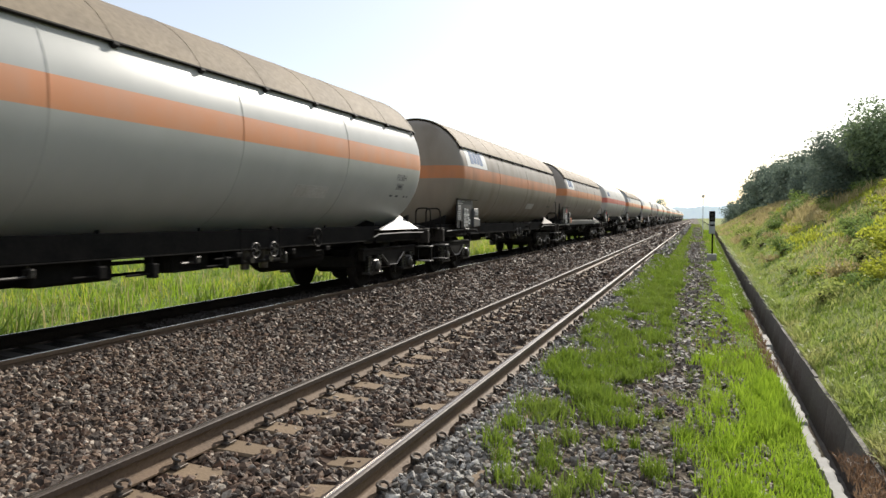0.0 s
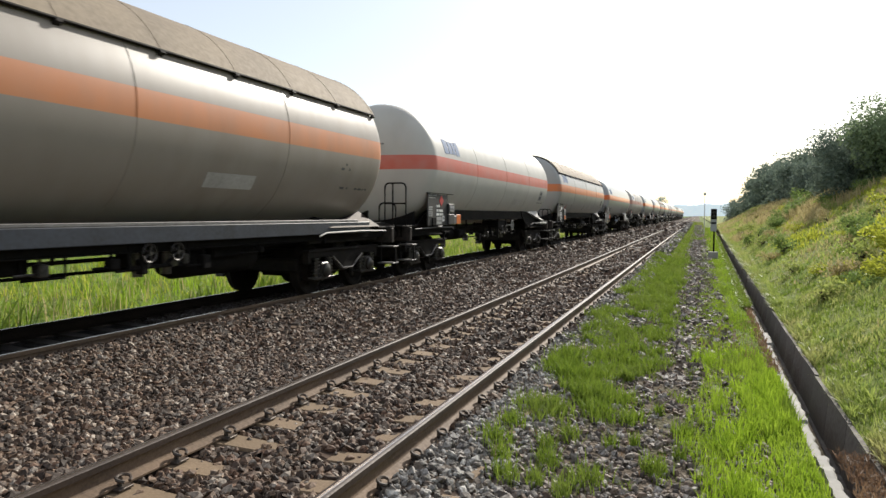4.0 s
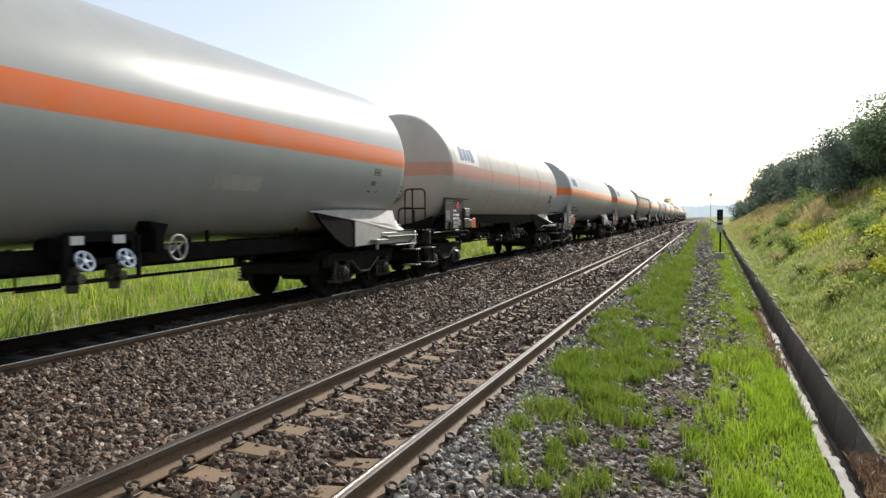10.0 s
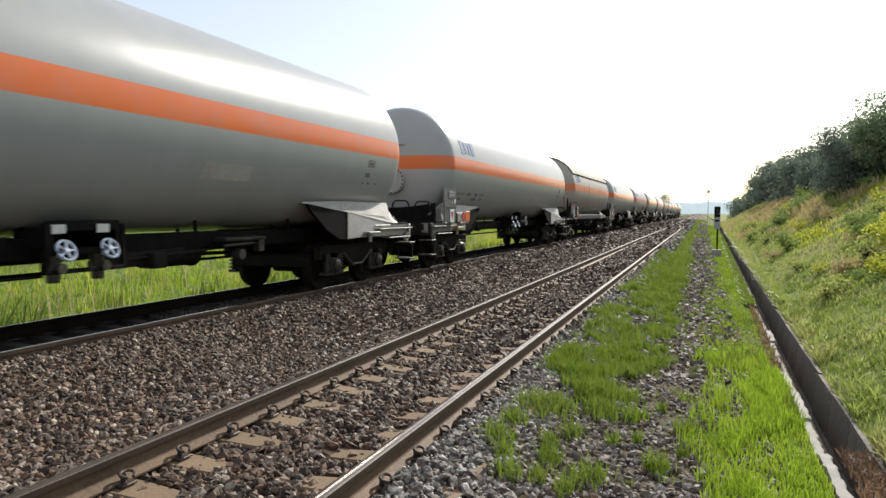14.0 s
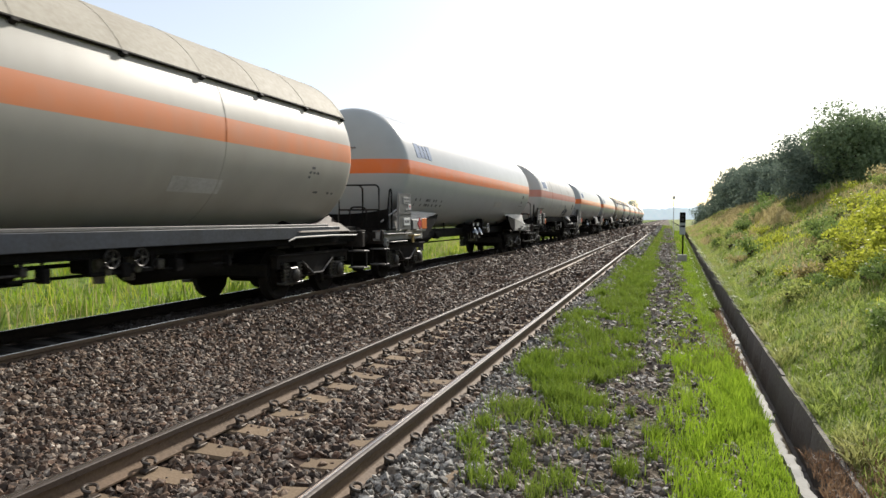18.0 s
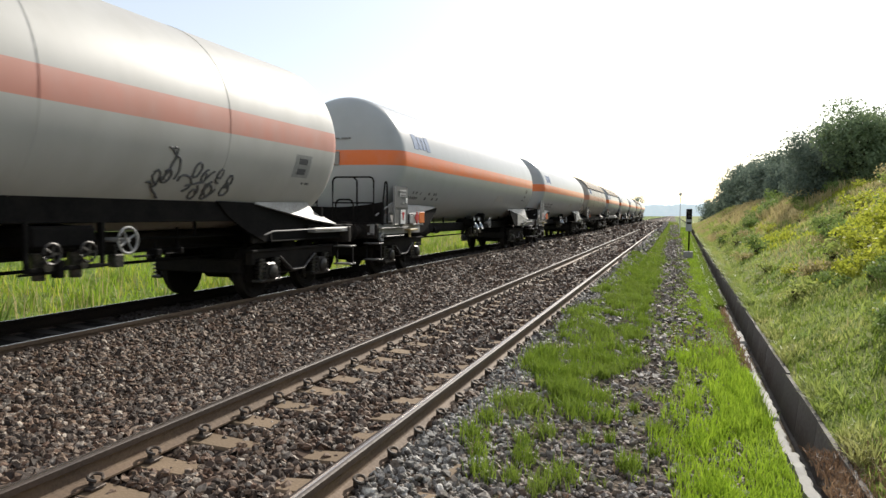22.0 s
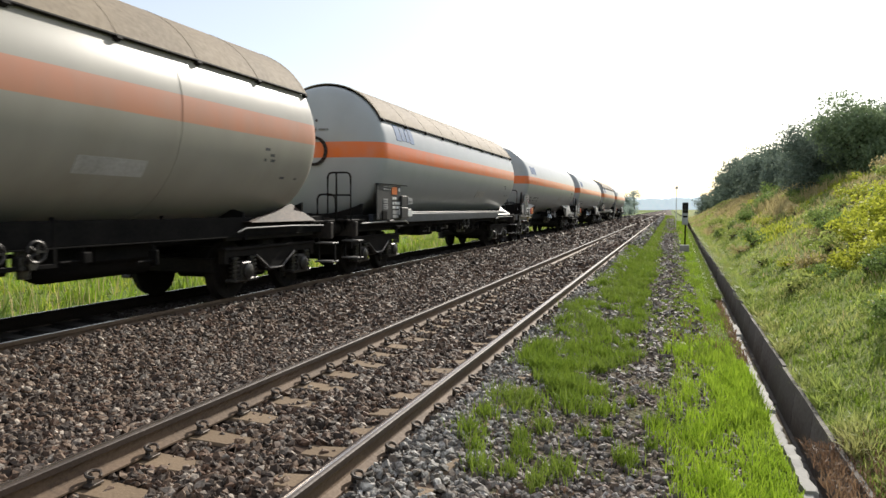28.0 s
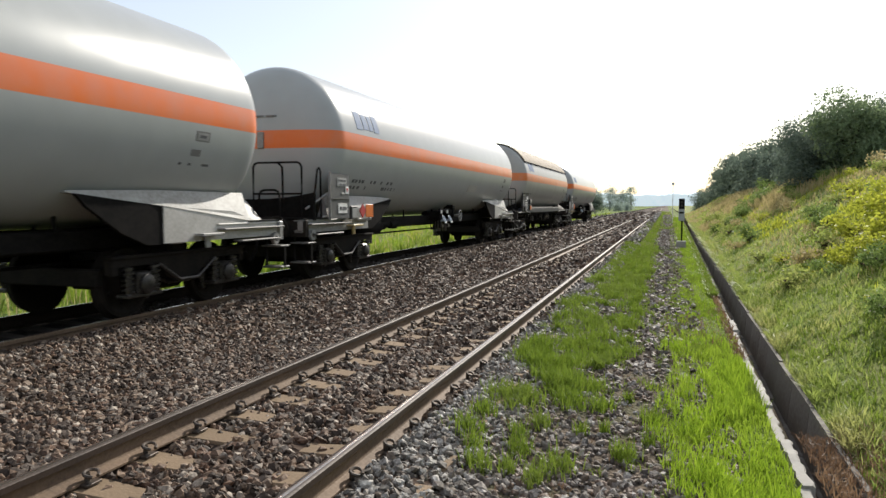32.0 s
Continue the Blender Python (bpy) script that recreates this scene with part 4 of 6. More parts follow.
def plant_trees():
    for x, y, h, s, mat, n in ((6.0, 34.0, 3.45, 1.8, LEAF_DARK, 3600), (7.2, 32.8, 3.75, 2.1, LEAF_MID, 4400), (6.8, 37.0, 3.7, 2.1, LEAF_DARK, 2500), (8.8, 34.0, 3.4, 2.1, LEAF_DARK, 3400), (10.6, 33, 2.8, 2.0, LEAF_MID, 3600), (9.4, 39, 3.2, 2.3, LEAF_DARK, 2000), (12.8, 34, 2.9, 2.2, LEAF_MID, 2300), (15.2, 35, 3.2, 2.4, LEAF_MID, 2000)):
        tree(x, y, h, s, mat, int(3.6 * n), "dense dark green bushy tree on top of the cutting", "tree", None, -0.06)
    for x, y, h, s in ((7.0, 44, 2.9, 1.9), (7.2, 50, 3.1, 2.1), (7.6, 58, 3.7, 2.6), (7.8, 66, 4.5, 2.8), (8.0, 74, 5.0, 3.0), (8.0, 83, 5.7, 3.3), (10.5, 88, 5.4, 3.4), (8.0, 95, 6.0, 3.2), (8.0, 106, 5.4, 3.0), (8.0, 118, 5.2, 3.0), (8.2, 134, 5.2, 3.2), (7.2, 158, 5.4, 3.2), (10.0, 165, 4.0, 3.0)):
        tree(x, y, h, s, LEAF_DARK, 5600, "dark green tree in the row along the cutting", "tree", None, -0.06)
    for x, y, s in ((3.0, 13.6, 0.55), (3.4, 15.0, 0.65), (4.0, 16.3, 0.7), (4.5, 17.4, 0.6), (3.6, 13.3, 0.6), (3.9, 14.5, 0.7), (4.5, 15.6, 0.8), (2.75, 13.1, 0.4), (3.2, 12.2, 0.5), (4.4, 13.4, 0.7)):
        tree(x, y, 0.85 * s, s, LEAF_PALE, 990, "bright yellow-green leafy shrub on the grassy slope", "bush", None, 0.1, "weed clumps on the slope")
    for x, y, s in ((2.55, 12.9, 0.34), (2.85, 11.8, 0.36), (2.6, 13.9, 0.3), (3.1, 36.0, 0.6), (3.6, 37.5, 0.7), (4.2, 39.5, 0.8), (4.8, 41.5, 0.9), (5.4, 43.5, 1.0), (5.9, 46.0, 1.0), (5.2, 33.0, 0.7), (6.0, 31.5, 0.7)):
        tree(x, y, 0.9 * s, s, LEAF_BUSH, 990, "dark green low bush in a hollow of the slope", "bush", None, 0.1, "weed clumps on the slope")
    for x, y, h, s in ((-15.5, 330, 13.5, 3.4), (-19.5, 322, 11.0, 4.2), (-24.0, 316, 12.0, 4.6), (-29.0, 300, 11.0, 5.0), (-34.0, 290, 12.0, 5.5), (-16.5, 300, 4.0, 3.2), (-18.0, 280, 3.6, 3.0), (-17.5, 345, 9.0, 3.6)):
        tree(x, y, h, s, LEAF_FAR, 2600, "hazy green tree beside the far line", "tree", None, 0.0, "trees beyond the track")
    for x, y, h, s in ((-16, 128, 3.6, 3.0), (-17, 140, 4.4, 3.4), (-16, 156, 5.0, 3.6), (-19, 172, 6.0, 4.5), (-24, 186, 7.0, 5.0), (-40, 205, 10, 8.0)):
        tree(x, y, h, s, LEAF_DARK, 5000, "green tree at the field's edge beyond the track", "tree", None, 0.15, "trees beyond the track")
    for x, y, h, s in ((-36, 24, 7.0, 3.6), (-44, 34, 9.0, 4.5), (-30, 17, 5.0, 3.0), (-52, 52, 9.0, 5.0), (-60, 85, 8.0, 6.0)):
        tree(x, y, h, s, LEAF_MID, 5000, "leafy green tree in the field beyond the track", "tree", None, 0.15, "trees beyond the track")
    rnd = random.Random(11)
    kinds = ((LEAF_PALE, "yellow-green leafy weed clump on the grassy slope"), (LEAF_BUSH, "dark green leafy weed clump on the grassy slope"), (GRASS_SLOPE, "rough green weed clump on the grassy slope"), (GRASS_DRY, "dry straw coloured weed clump on the grassy slope"))
    for k in range(64):
        y = 6.5 + 44 * (k / 64) ** 1.5 + rnd.uniform(-0.8, 0.8)
        x = float(drain_x(y)) + rnd.uniform(1.0, 6.0)
        mat, text = kinds[rnd.choice((0, 1, 1, 2, 2, 2, 3, 3))]
        s = rnd.uniform(0.22, 0.5) * (1 + y / 60)
        tree(x, y, s * rnd.uniform(0.8, 1.2), s, mat, 640, text, "bush", None, 0.1, "weed clumps on the slope")


plant_trees()


def distance():
    v, f = [], []
    xs = np.linspace(-1400, 1600, 401)
    for i, x in enumerate(xs):
        h = 30 + 2 * math.sin(x * 0.004 + 1) + 1.5 * math.sin(x * 0.031) + 1.5 * math.sin(x * 0.11) + 1.2 * math.sin(x * 0.37)
        v += [(x, 1700, -10), (x, 1700, h * 0.8), (x, 1900, h)]
        if i:
            a = 3 * i
            f += [(a - 3, a, a + 1, a - 2), (a - 2, a + 1, a + 2, a - 1)]
    tagged(bulk("backdrop", v, f, HILL), "hazy blue wooded hills on the horizon", "hills", "", "structure")


distance()



# ---- signal post and mast ----
def marker_post():
    p = tagged(new("signal_post"), "short black and grey signal post on a concrete foot", "signal")
    p.location = (0.62, 32.5, -0.37)
    part("mast", Form().rod((0.02, 0.03, 0.15), (0.02, 0.03, 2.0), 0.035, 0.035, 12), BLACK, p)
    part("foot", Form().box(-0.2, 0.2, -0.2, 0.2, -0.1, 0.3, 0.02), CONCRETE_PALE, p, "grey concrete foot")
    part("head_panel", Form().box(-0.13, 0.12, -0.05, 0.0, 1.18, 2.16, 0.015), POST_GREY, p, "pale grey signal panel")
    part("head_screen", Form().box(-0.11, 0.12, -0.075, -0.052, 1.70, 2.14, 0.01), BLACK, p, "black signal screen")
    for z in (1.83, 2.0):
        part("lens", Form().turned([(-0.02, 0.055), (0.0, 0.06), (0.02, 0.06)], "y", 16, (0.0, -0.09, z)), IRON_WORN, p)
    part("diagonal_bar", Form().box(-0.1, 0.1, -0.058, -0.052, 1.5, 1.58, 0.002, pose(0, 0, 0, 0, 0, 0)), BLACK, p)
    m = tagged(new("mast"), "thin pale lamp mast far along the line", "mast")
    m.location = (0.55, 75, -0.35)
    part("pole", Form().rod((0, 0, 0), (0, 0, 3.9), 0.045, 0.03, 10), LABEL_WHITE, m)
    part("lamp_head", Form().box(-0.14, 0.14, -0.1, 0.1, 3.85, 4.15, 0.05), LABEL_WHITE, m)


marker_post()


# ---- tank wagons ----
R, AXIS = 1.55, 2.73


def dome(h, d=0.62, k=16):
    """Tank profile: dished ends with a tight knuckle."""
    out = []
    for i in range(k + 1):
        a = math.pi / 2 * i / k
        out.append((-h - d * math.cos(a) ** 0.80 if i < k else -h, R * math.sin(a) ** 0.80 if i else 0.02))
    return out + [(-s, r) for s, r in reversed(out)]


def tank_form(h):
    fm = Form().turned(dome(h), "y", 72)
    fm.v = [(x, y, z + AXIS) for x, y, z in fm.v]
    return fm


def arc_point(deg, r):
    a = radians(deg)
    return r * math.cos(a), AXIS + r * math.sin(a)


def shell_form(h0, h1, a0, a1, r0, r1, n=24):
    """A piece of a cylinder round the tank: between two angles and radii."""
    rings = []
    for i in range(n + 1):
        a = a0 + (a1 - a0) * i / n
        (x0, z0), (x1, z1) = arc_point(a, r0), arc_point(a, r1)
        rings.append([(x0, h0, z0), (x0, h1, z0), (x1, h1, z1), (x1, h0, z1)])
    return Form().quad_loop(rings)


def on_tank(y0, y1, z0, z1, lift=0.004, side=1):
    """A painted or stuck field on the flank of the tank."""
    a0, a1 = math.degrees(math.asin((z0 - AXIS) / R)), math.degrees(math.asin((z1 - AXIS) / R))
    fm = shell_form(y0, y1, a0, a1, R - 0.01, R + lift, max(2, int(abs(a1 - a0) / 4)))
    if side < 0:
        fm.v = [(-x, y, z) for x, y, z in fm.v]
        fm.f = [tuple(reversed(q)) for q in fm.f]
    return fm


def bogie(parent, y, parts_out):
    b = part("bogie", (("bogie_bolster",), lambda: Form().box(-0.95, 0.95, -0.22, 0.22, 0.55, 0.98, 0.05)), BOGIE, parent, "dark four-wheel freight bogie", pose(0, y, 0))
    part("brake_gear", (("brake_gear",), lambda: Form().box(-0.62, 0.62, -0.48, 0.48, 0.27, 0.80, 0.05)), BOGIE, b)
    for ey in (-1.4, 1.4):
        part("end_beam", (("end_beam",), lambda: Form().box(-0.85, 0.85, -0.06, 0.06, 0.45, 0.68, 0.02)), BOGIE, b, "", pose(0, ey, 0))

    def side_frame():
        o = [(-1.42, 0.60), (-1.42, 0.80), (-1.22, 0.84), (-0.62, 0.84), (-0.45, 0.80), (0.45, 0.80), (0.62, 0.84), (1.22, 0.84), (1.42, 0.80), (1.42, 0.60), (1.32, 0.60), (1.32, 0.70),
             (0.55, 0.70), (0.42, 0.52), (0.25, 0.44), (-0.25, 0.44), (-0.42, 0.52), (-0.55, 0.70), (-1.32, 0.70), (-1.32, 0.60)]
        return Form().plate(o, "x", -0.06, 0.06).box(-0.09, 0.09, -1.44, 1.44, 0.80, 0.85, 0.01).box(-0.08, 0.08, -0.3, 0.3, 0.42, 0.46, 0.01)

    def axlebox():
        return Form().box(-0.12, 0.10, -0.14, 0.14, 0.32, 0.62, 0.03).turned([(0.10, 0.13), (0.14, 0.13), (0.16, 0.10), (0.165, 0.02)], "x", 14, (0, 0, 0.46)).box(-0.1, 0.1, -0.33, 0.33, 0.29, 0.345, 0.015)

    def spring():
        pts = [(0.075 * math.cos(a * 1.257), 0.075 * math.sin(a * 1.257), 0.35 + 0.33 * a / 25) for a in range(26)]
        return Form().pipe(pts, 0.016, 5).rod((0, 0, 0.34), (0, 0, 0.69), 0.04, 0.04, 8)

    def brake():
        return Form().pipe([(0, -0.62, 0.30), (0, -0.55, 0.42), (0, -0.42, 0.66), (0, -0.3, 0.72)], 0.03, 6).box(-0.04, 0.04, -0.66, -0.58, 0.22, 0.52, 0.015).pipe([(0, 0.62, 0.30), (0, 0.55, 0.42), (0, 0.42, 0.66), (0, 0.3, 0.72)], 0.03, 6).box(-0.04, 0.04, 0.58, 0.66, 0.22, 0.52, 0.015).pipe([(0.06, -0.5, 0.5), (0.06, -0.2, 0.40), (0.06, 0.2, 0.40), (0.06, 0.5, 0.5)], 0.025, 6)

    for sx in (-1, 1):
        part("side_frame", (("bogie_frame",), side_frame), BOGIE, b, "", pose(sx * 1.0, 0, 0))
        part("brake_rigging", (("bogie_brake",), brake), IRON_WORN, b, "", pose(sx * 0.86, 0, 0))
        part("hanger_bar", (("hanger_bar",), lambda: Form().pipe([(0, -0.62, 0.70), (0, -0.42, 0.58), (0, -0.2, 0.45), (0, 0.2, 0.45), (0, 0.42, 0.58), (0, 0.62, 0.70)], 0.024, 6)), IRON_WORN, b, "", pose(sx * 1.10, 0, 0))
        for ay in (-0.9, 0.9):
            part("axle_box", (("axlebox",), axlebox), IRON_WORN, b, "", pose(sx * 1.02, ay, 0, 0, 0, 0 if sx > 0 else 180))
            for dy in (-0.24, 0.24):
                part("spring", (("spring",), spring), SPRING, b, "", pose(sx * 1.05, ay + dy, 0))

    def wheelset():
        fm = Form().rod((-0.9, 0, 0), (0.9, 0, 0), 0.08, 0.08, 14)
        for s in (-1, 1):
            prof = [(0.68, 0.12), (0.66, 0.36), (0.645, 0.40), (0.645, 0.475), (0.655, 0.49), (0.672, 0.485), (0.685, 0.465), (0.785, 0.458), (0.79, 0.40), (0.76, 0.37), (0.72, 0.20), (0.79, 0.12)]
            fm.turned([(s * a, r) for a, r in (prof if s > 0 else prof)], "x", 30)
            for k in range(6):
                a = k * 1.0472
                fm.rod((s * 0.69, 0.27 * math.cos(a), 0.27 * math.sin(a)), (s * 0.765, 0.27 * math.cos(a), 0.27 * math.sin(a)), 0.03, 0.03, 6)
        return fm
    for ay in (-0.9, 0.9):
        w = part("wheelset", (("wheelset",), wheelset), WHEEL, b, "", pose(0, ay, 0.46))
        parts_out.append((w, ay))
    return b


def buffers(w, ye, s):
    for x in (-0.875, 0.875):
        part("buffer", (("buffer", s), lambda: Form().turned([(0.0, 0.17), (s * 0.03, 0.17), (s * 0.04, 0.12), (s * 0.30, 0.11), (s * 0.31, 0.085), (s * 0.52, 0.085), (s * 0.525, 0.23), (s * 0.55, 0.235), (s * 0.575, 0.19), (s * 0.58, 0.02)], "y", 22)), FRAME_DARK, w, "", pose(x, ye, 1.06))
    part("coupling", (("coupling", s), lambda: Form().box(-0.06, 0.06, *sorted((0, s * 0.32)), 0.98, 1.12, 0.02).pipe([(0.0, s * 0.28, 1.05), (0.07, s * 0.40, 0.98), (0.08, s * 0.62, 0.95), (-0.08, s * 0.62, 0.95), (-0.07, s * 0.40, 0.98)], 0.025, 6)), FRAME_DARK, w, "", pose(0, ye, 0))
    for x in (-0.35, 0.4):
        part("brake_hose", (("hose", s), lambda: Form().pipe([(0, 0, 0.92), (0, s * 0.12, 0.84), (0, s * 0.22, 0.62), (0, s * 0.34, 0.48), (0, s * 0.46, 0.52), (0, s * 0.52, 0.66)], 0.028, 7)), BLACK, w, "", pose(x, ye, 0))


def steps(w, ye, s, mat):
    def hanger():
        return Form().box(-0.02, 0.01, -0.03, 0.03, 0.42, 1.1, 0.005).box(0.33, 0.36, -0.03, 0.03, 0.42, 0.8, 0.005)
    for sx in (-1, 1):
        at = pose(sx * 1.05 - (0 if sx > 0 else 0.34), ye + s * 0.1, 0)
        st = part("step", (("step",), hanger), BLACK, w, "hanging side steps", at)
        for z in (0.42, 0.78):
            part("tread", (("tread",), lambda: Form().box(-0.02, 0.36, -0.14, 0.14, 0, 0.03, 0.006)), STEP_GREY, st, "pale worn tread", pose(0, 0, z))


def rails_at_end(w, ye, s, style):
    """Guard rails of the end platform: bent tubes."""
    def hoop(x0, x1, top, y):
        e = 0.09
        return [(x0, y, 1.22), (x0, y, top - e), (x0 + math.copysign(e * 0.35, x1 - x0), y, top - e * 0.3), (x0 + math.copysign(e, x1 - x0), y, top), (x1 - math.copysign(e, x1 - x0), y, top), (x1 - math.copysign(e * 0.35, x1 - x0), y, top - e * 0.3), (x1, y, top - e), (x1, y, 1.22)]
    pieces = []
    if style == "full":
        pieces = [hoop(-1.25, -0.2, 2.28, ye + s * 0.0), hoop(0.2, 1.22, 2.28, ye + s * 0.0),
                  [(1.30, ye + s * 0.02 - s * 0.30, 1.25), (1.30, ye - s * 0.36, 1.75), (1.30, ye - s * 0.46, 2.17), (1.30, ye - s * 0.53, 2.20), (1.30, ye - s * 0.58, 2.14), (1.30, ye - s * 0.60, 1.25)],
                  [(-1.25, ye, 1.7), (-0.2, ye, 1.7)], [(0.2, ye, 1.7), (1.22, ye, 1.7)],
                  [(0.72, ye, 2.28), (0.76, ye - s * 0.1, 2.2), (0.76, ye - s * 0.12, 1.25)]]
    elif style == "hoop":
        pieces = [hoop(0.75, 1.28, 2.22, ye), [(0.75, ye, 1.75), (1.28, ye, 1.75)], [(0.95, ye, 1.22), (0.95, ye, 2.22)]]
    else:
        pieces = [hoop(0.9, 1.3, 1.75, ye)]
    for k, pts in enumerate(pieces):
        part("handrail", ((("rail", style, k, round(ye, 2), s)), lambda: Form().pipe(pts, 0.021, 6)), BLACK, w)


def writing(w, y0, y1, z0, z1, seed, mat, lines=2, depth=None, name="lettering"):
    """Rows of unreadable small marks on the flank, as bars."""
    rnd = random.Random(seed)
    for k in range(lines):
        z = z1 - (k + 0.5) * (z1 - z0) / lines
        y = y0 + rnd.uniform(0, 0.1)
        while y < y1:
            e = min(y1, y + rnd.uniform(0.04, 0.15))
            if rnd.random() < 0.6:
                hgt = (z1 - z0) / lines * 0.26
                part(name, on_tank(y, e, z - hgt, z + hgt, 0.003), mat, w)
            y = e + rnd.uniform(0.03, 0.14)


def logo(w, y0, panel):
    """The owner's mark, as plain blocks in its colour."""
    if panel:
        part("logo_panel", on_tank(y0 - 0.35, y0 + 1.62, 2.97, 3.62, 0.003), LABEL_WHITE, w, "white rectangular panel")
    y = y0
    for wd, z0, z1 in ((0.29, 3.06, 3.43), (0.24, 3.08, 3.40), (0.20, 3.08, 3.40), (0.28, 3.06, 3.43)):
        part("logo_block", on_tank(y, y + wd, z0, z1, 0.008), LOGO_BLUE, w, "plain blue-grey block of the owner's mark")
        y += wd + 0.06


def dome_gear(w, h, gear, paint):
    """What sits on the dished end that meets the camera: number bars, manhole or small plate."""
    y = -h - 0.625
    for k, (x0, x1) in enumerate(((-0.42, -0.36), (-0.32, -0.20), (-0.14, 0.06), (0.12, 0.28), (0.31, 0.34))):
        part("number_bar", Form().box(x0, x1, y - 0.004, y + 0.1, 3.21, 3.245, 0.002), INK_FADED, w)
    if gear == "manhole":
        z = AXIS - 0.42
        part("manhole_ring", (("manhole", h), lambda: Form().turned([(y + 0.09, 0.36), (y - 0.03, 0.36), (y - 0.05, 0.34), (y - 0.05, 0.29), (y - 0.02, 0.275), (y - 0.02, 0.02)], "y", 32, (0, 0, z))), paint, w, "round bolted manhole cover")
        for k in range(20):
            a = k * 0.31416
            part("bolt", (("bolt",), lambda: Form().rod((0, -0.045, 0), (0, 0.03, 0), 0.022, 0.022, 6)), FRAME_DARK, w, "", pose(0.325 * math.cos(a), y - 0.02, z + 0.325 * math.sin(a)))
    elif gear == "high":
        z = AXIS + 0.02
        part("end_lever", (("lever", h), lambda: Form().pipe([(0.02, y + 0.03, z + 0.30), (0.03, y + 0.02, z + 0.48), (0.05, y + 0.08, z + 0.66), (0.08, y + 0.10, z + 0.70)], 0.012, 6).rod((0.05, y + 0.12, z + 0.68), (0.05, y + 0.03, z + 0.68), 0.03, 0.03, 8)), FRAME_RUST, w, "thin rusty lever above the manhole")
        part("manhole_ring", (("manhole2", h), lambda: Form().turned([(y + 0.09, 0.33), (y - 0.04, 0.33), (y - 0.04, 0.27), (y + 0.05, 0.265)], "y", 32, (0, 0, z))), FRAME_RUST, w, "round bolted manhole ring")
        for k in range(20):
            a = k * 0.31416
            part("bolt", (("bolt",), lambda: Form().rod((0, -0.045, 0), (0, 0.03, 0), 0.022, 0.022, 6)), FRAME_DARK, w, "", pose(0.30 * math.cos(a), y - 0.02, z + 0.30 * math.sin(a)))
    else:
        part("end_plate", (("endplate", h), lambda: Form().box(-0.07, 0.07, y - 0.03, y + 0.1, 2.60, 2.92, 0.01)), FRAME_GREY if gear == "plate" else FRAME_RUST, w, "small upright plate on the tank end")


def label_on(w, x, y0, y1, z0, z1, mat, text="", name="label"):
    part(name, Form().box(x - 0.004, x + 0.007, y0, y1, z0, z1, 0.002), mat, w, text)


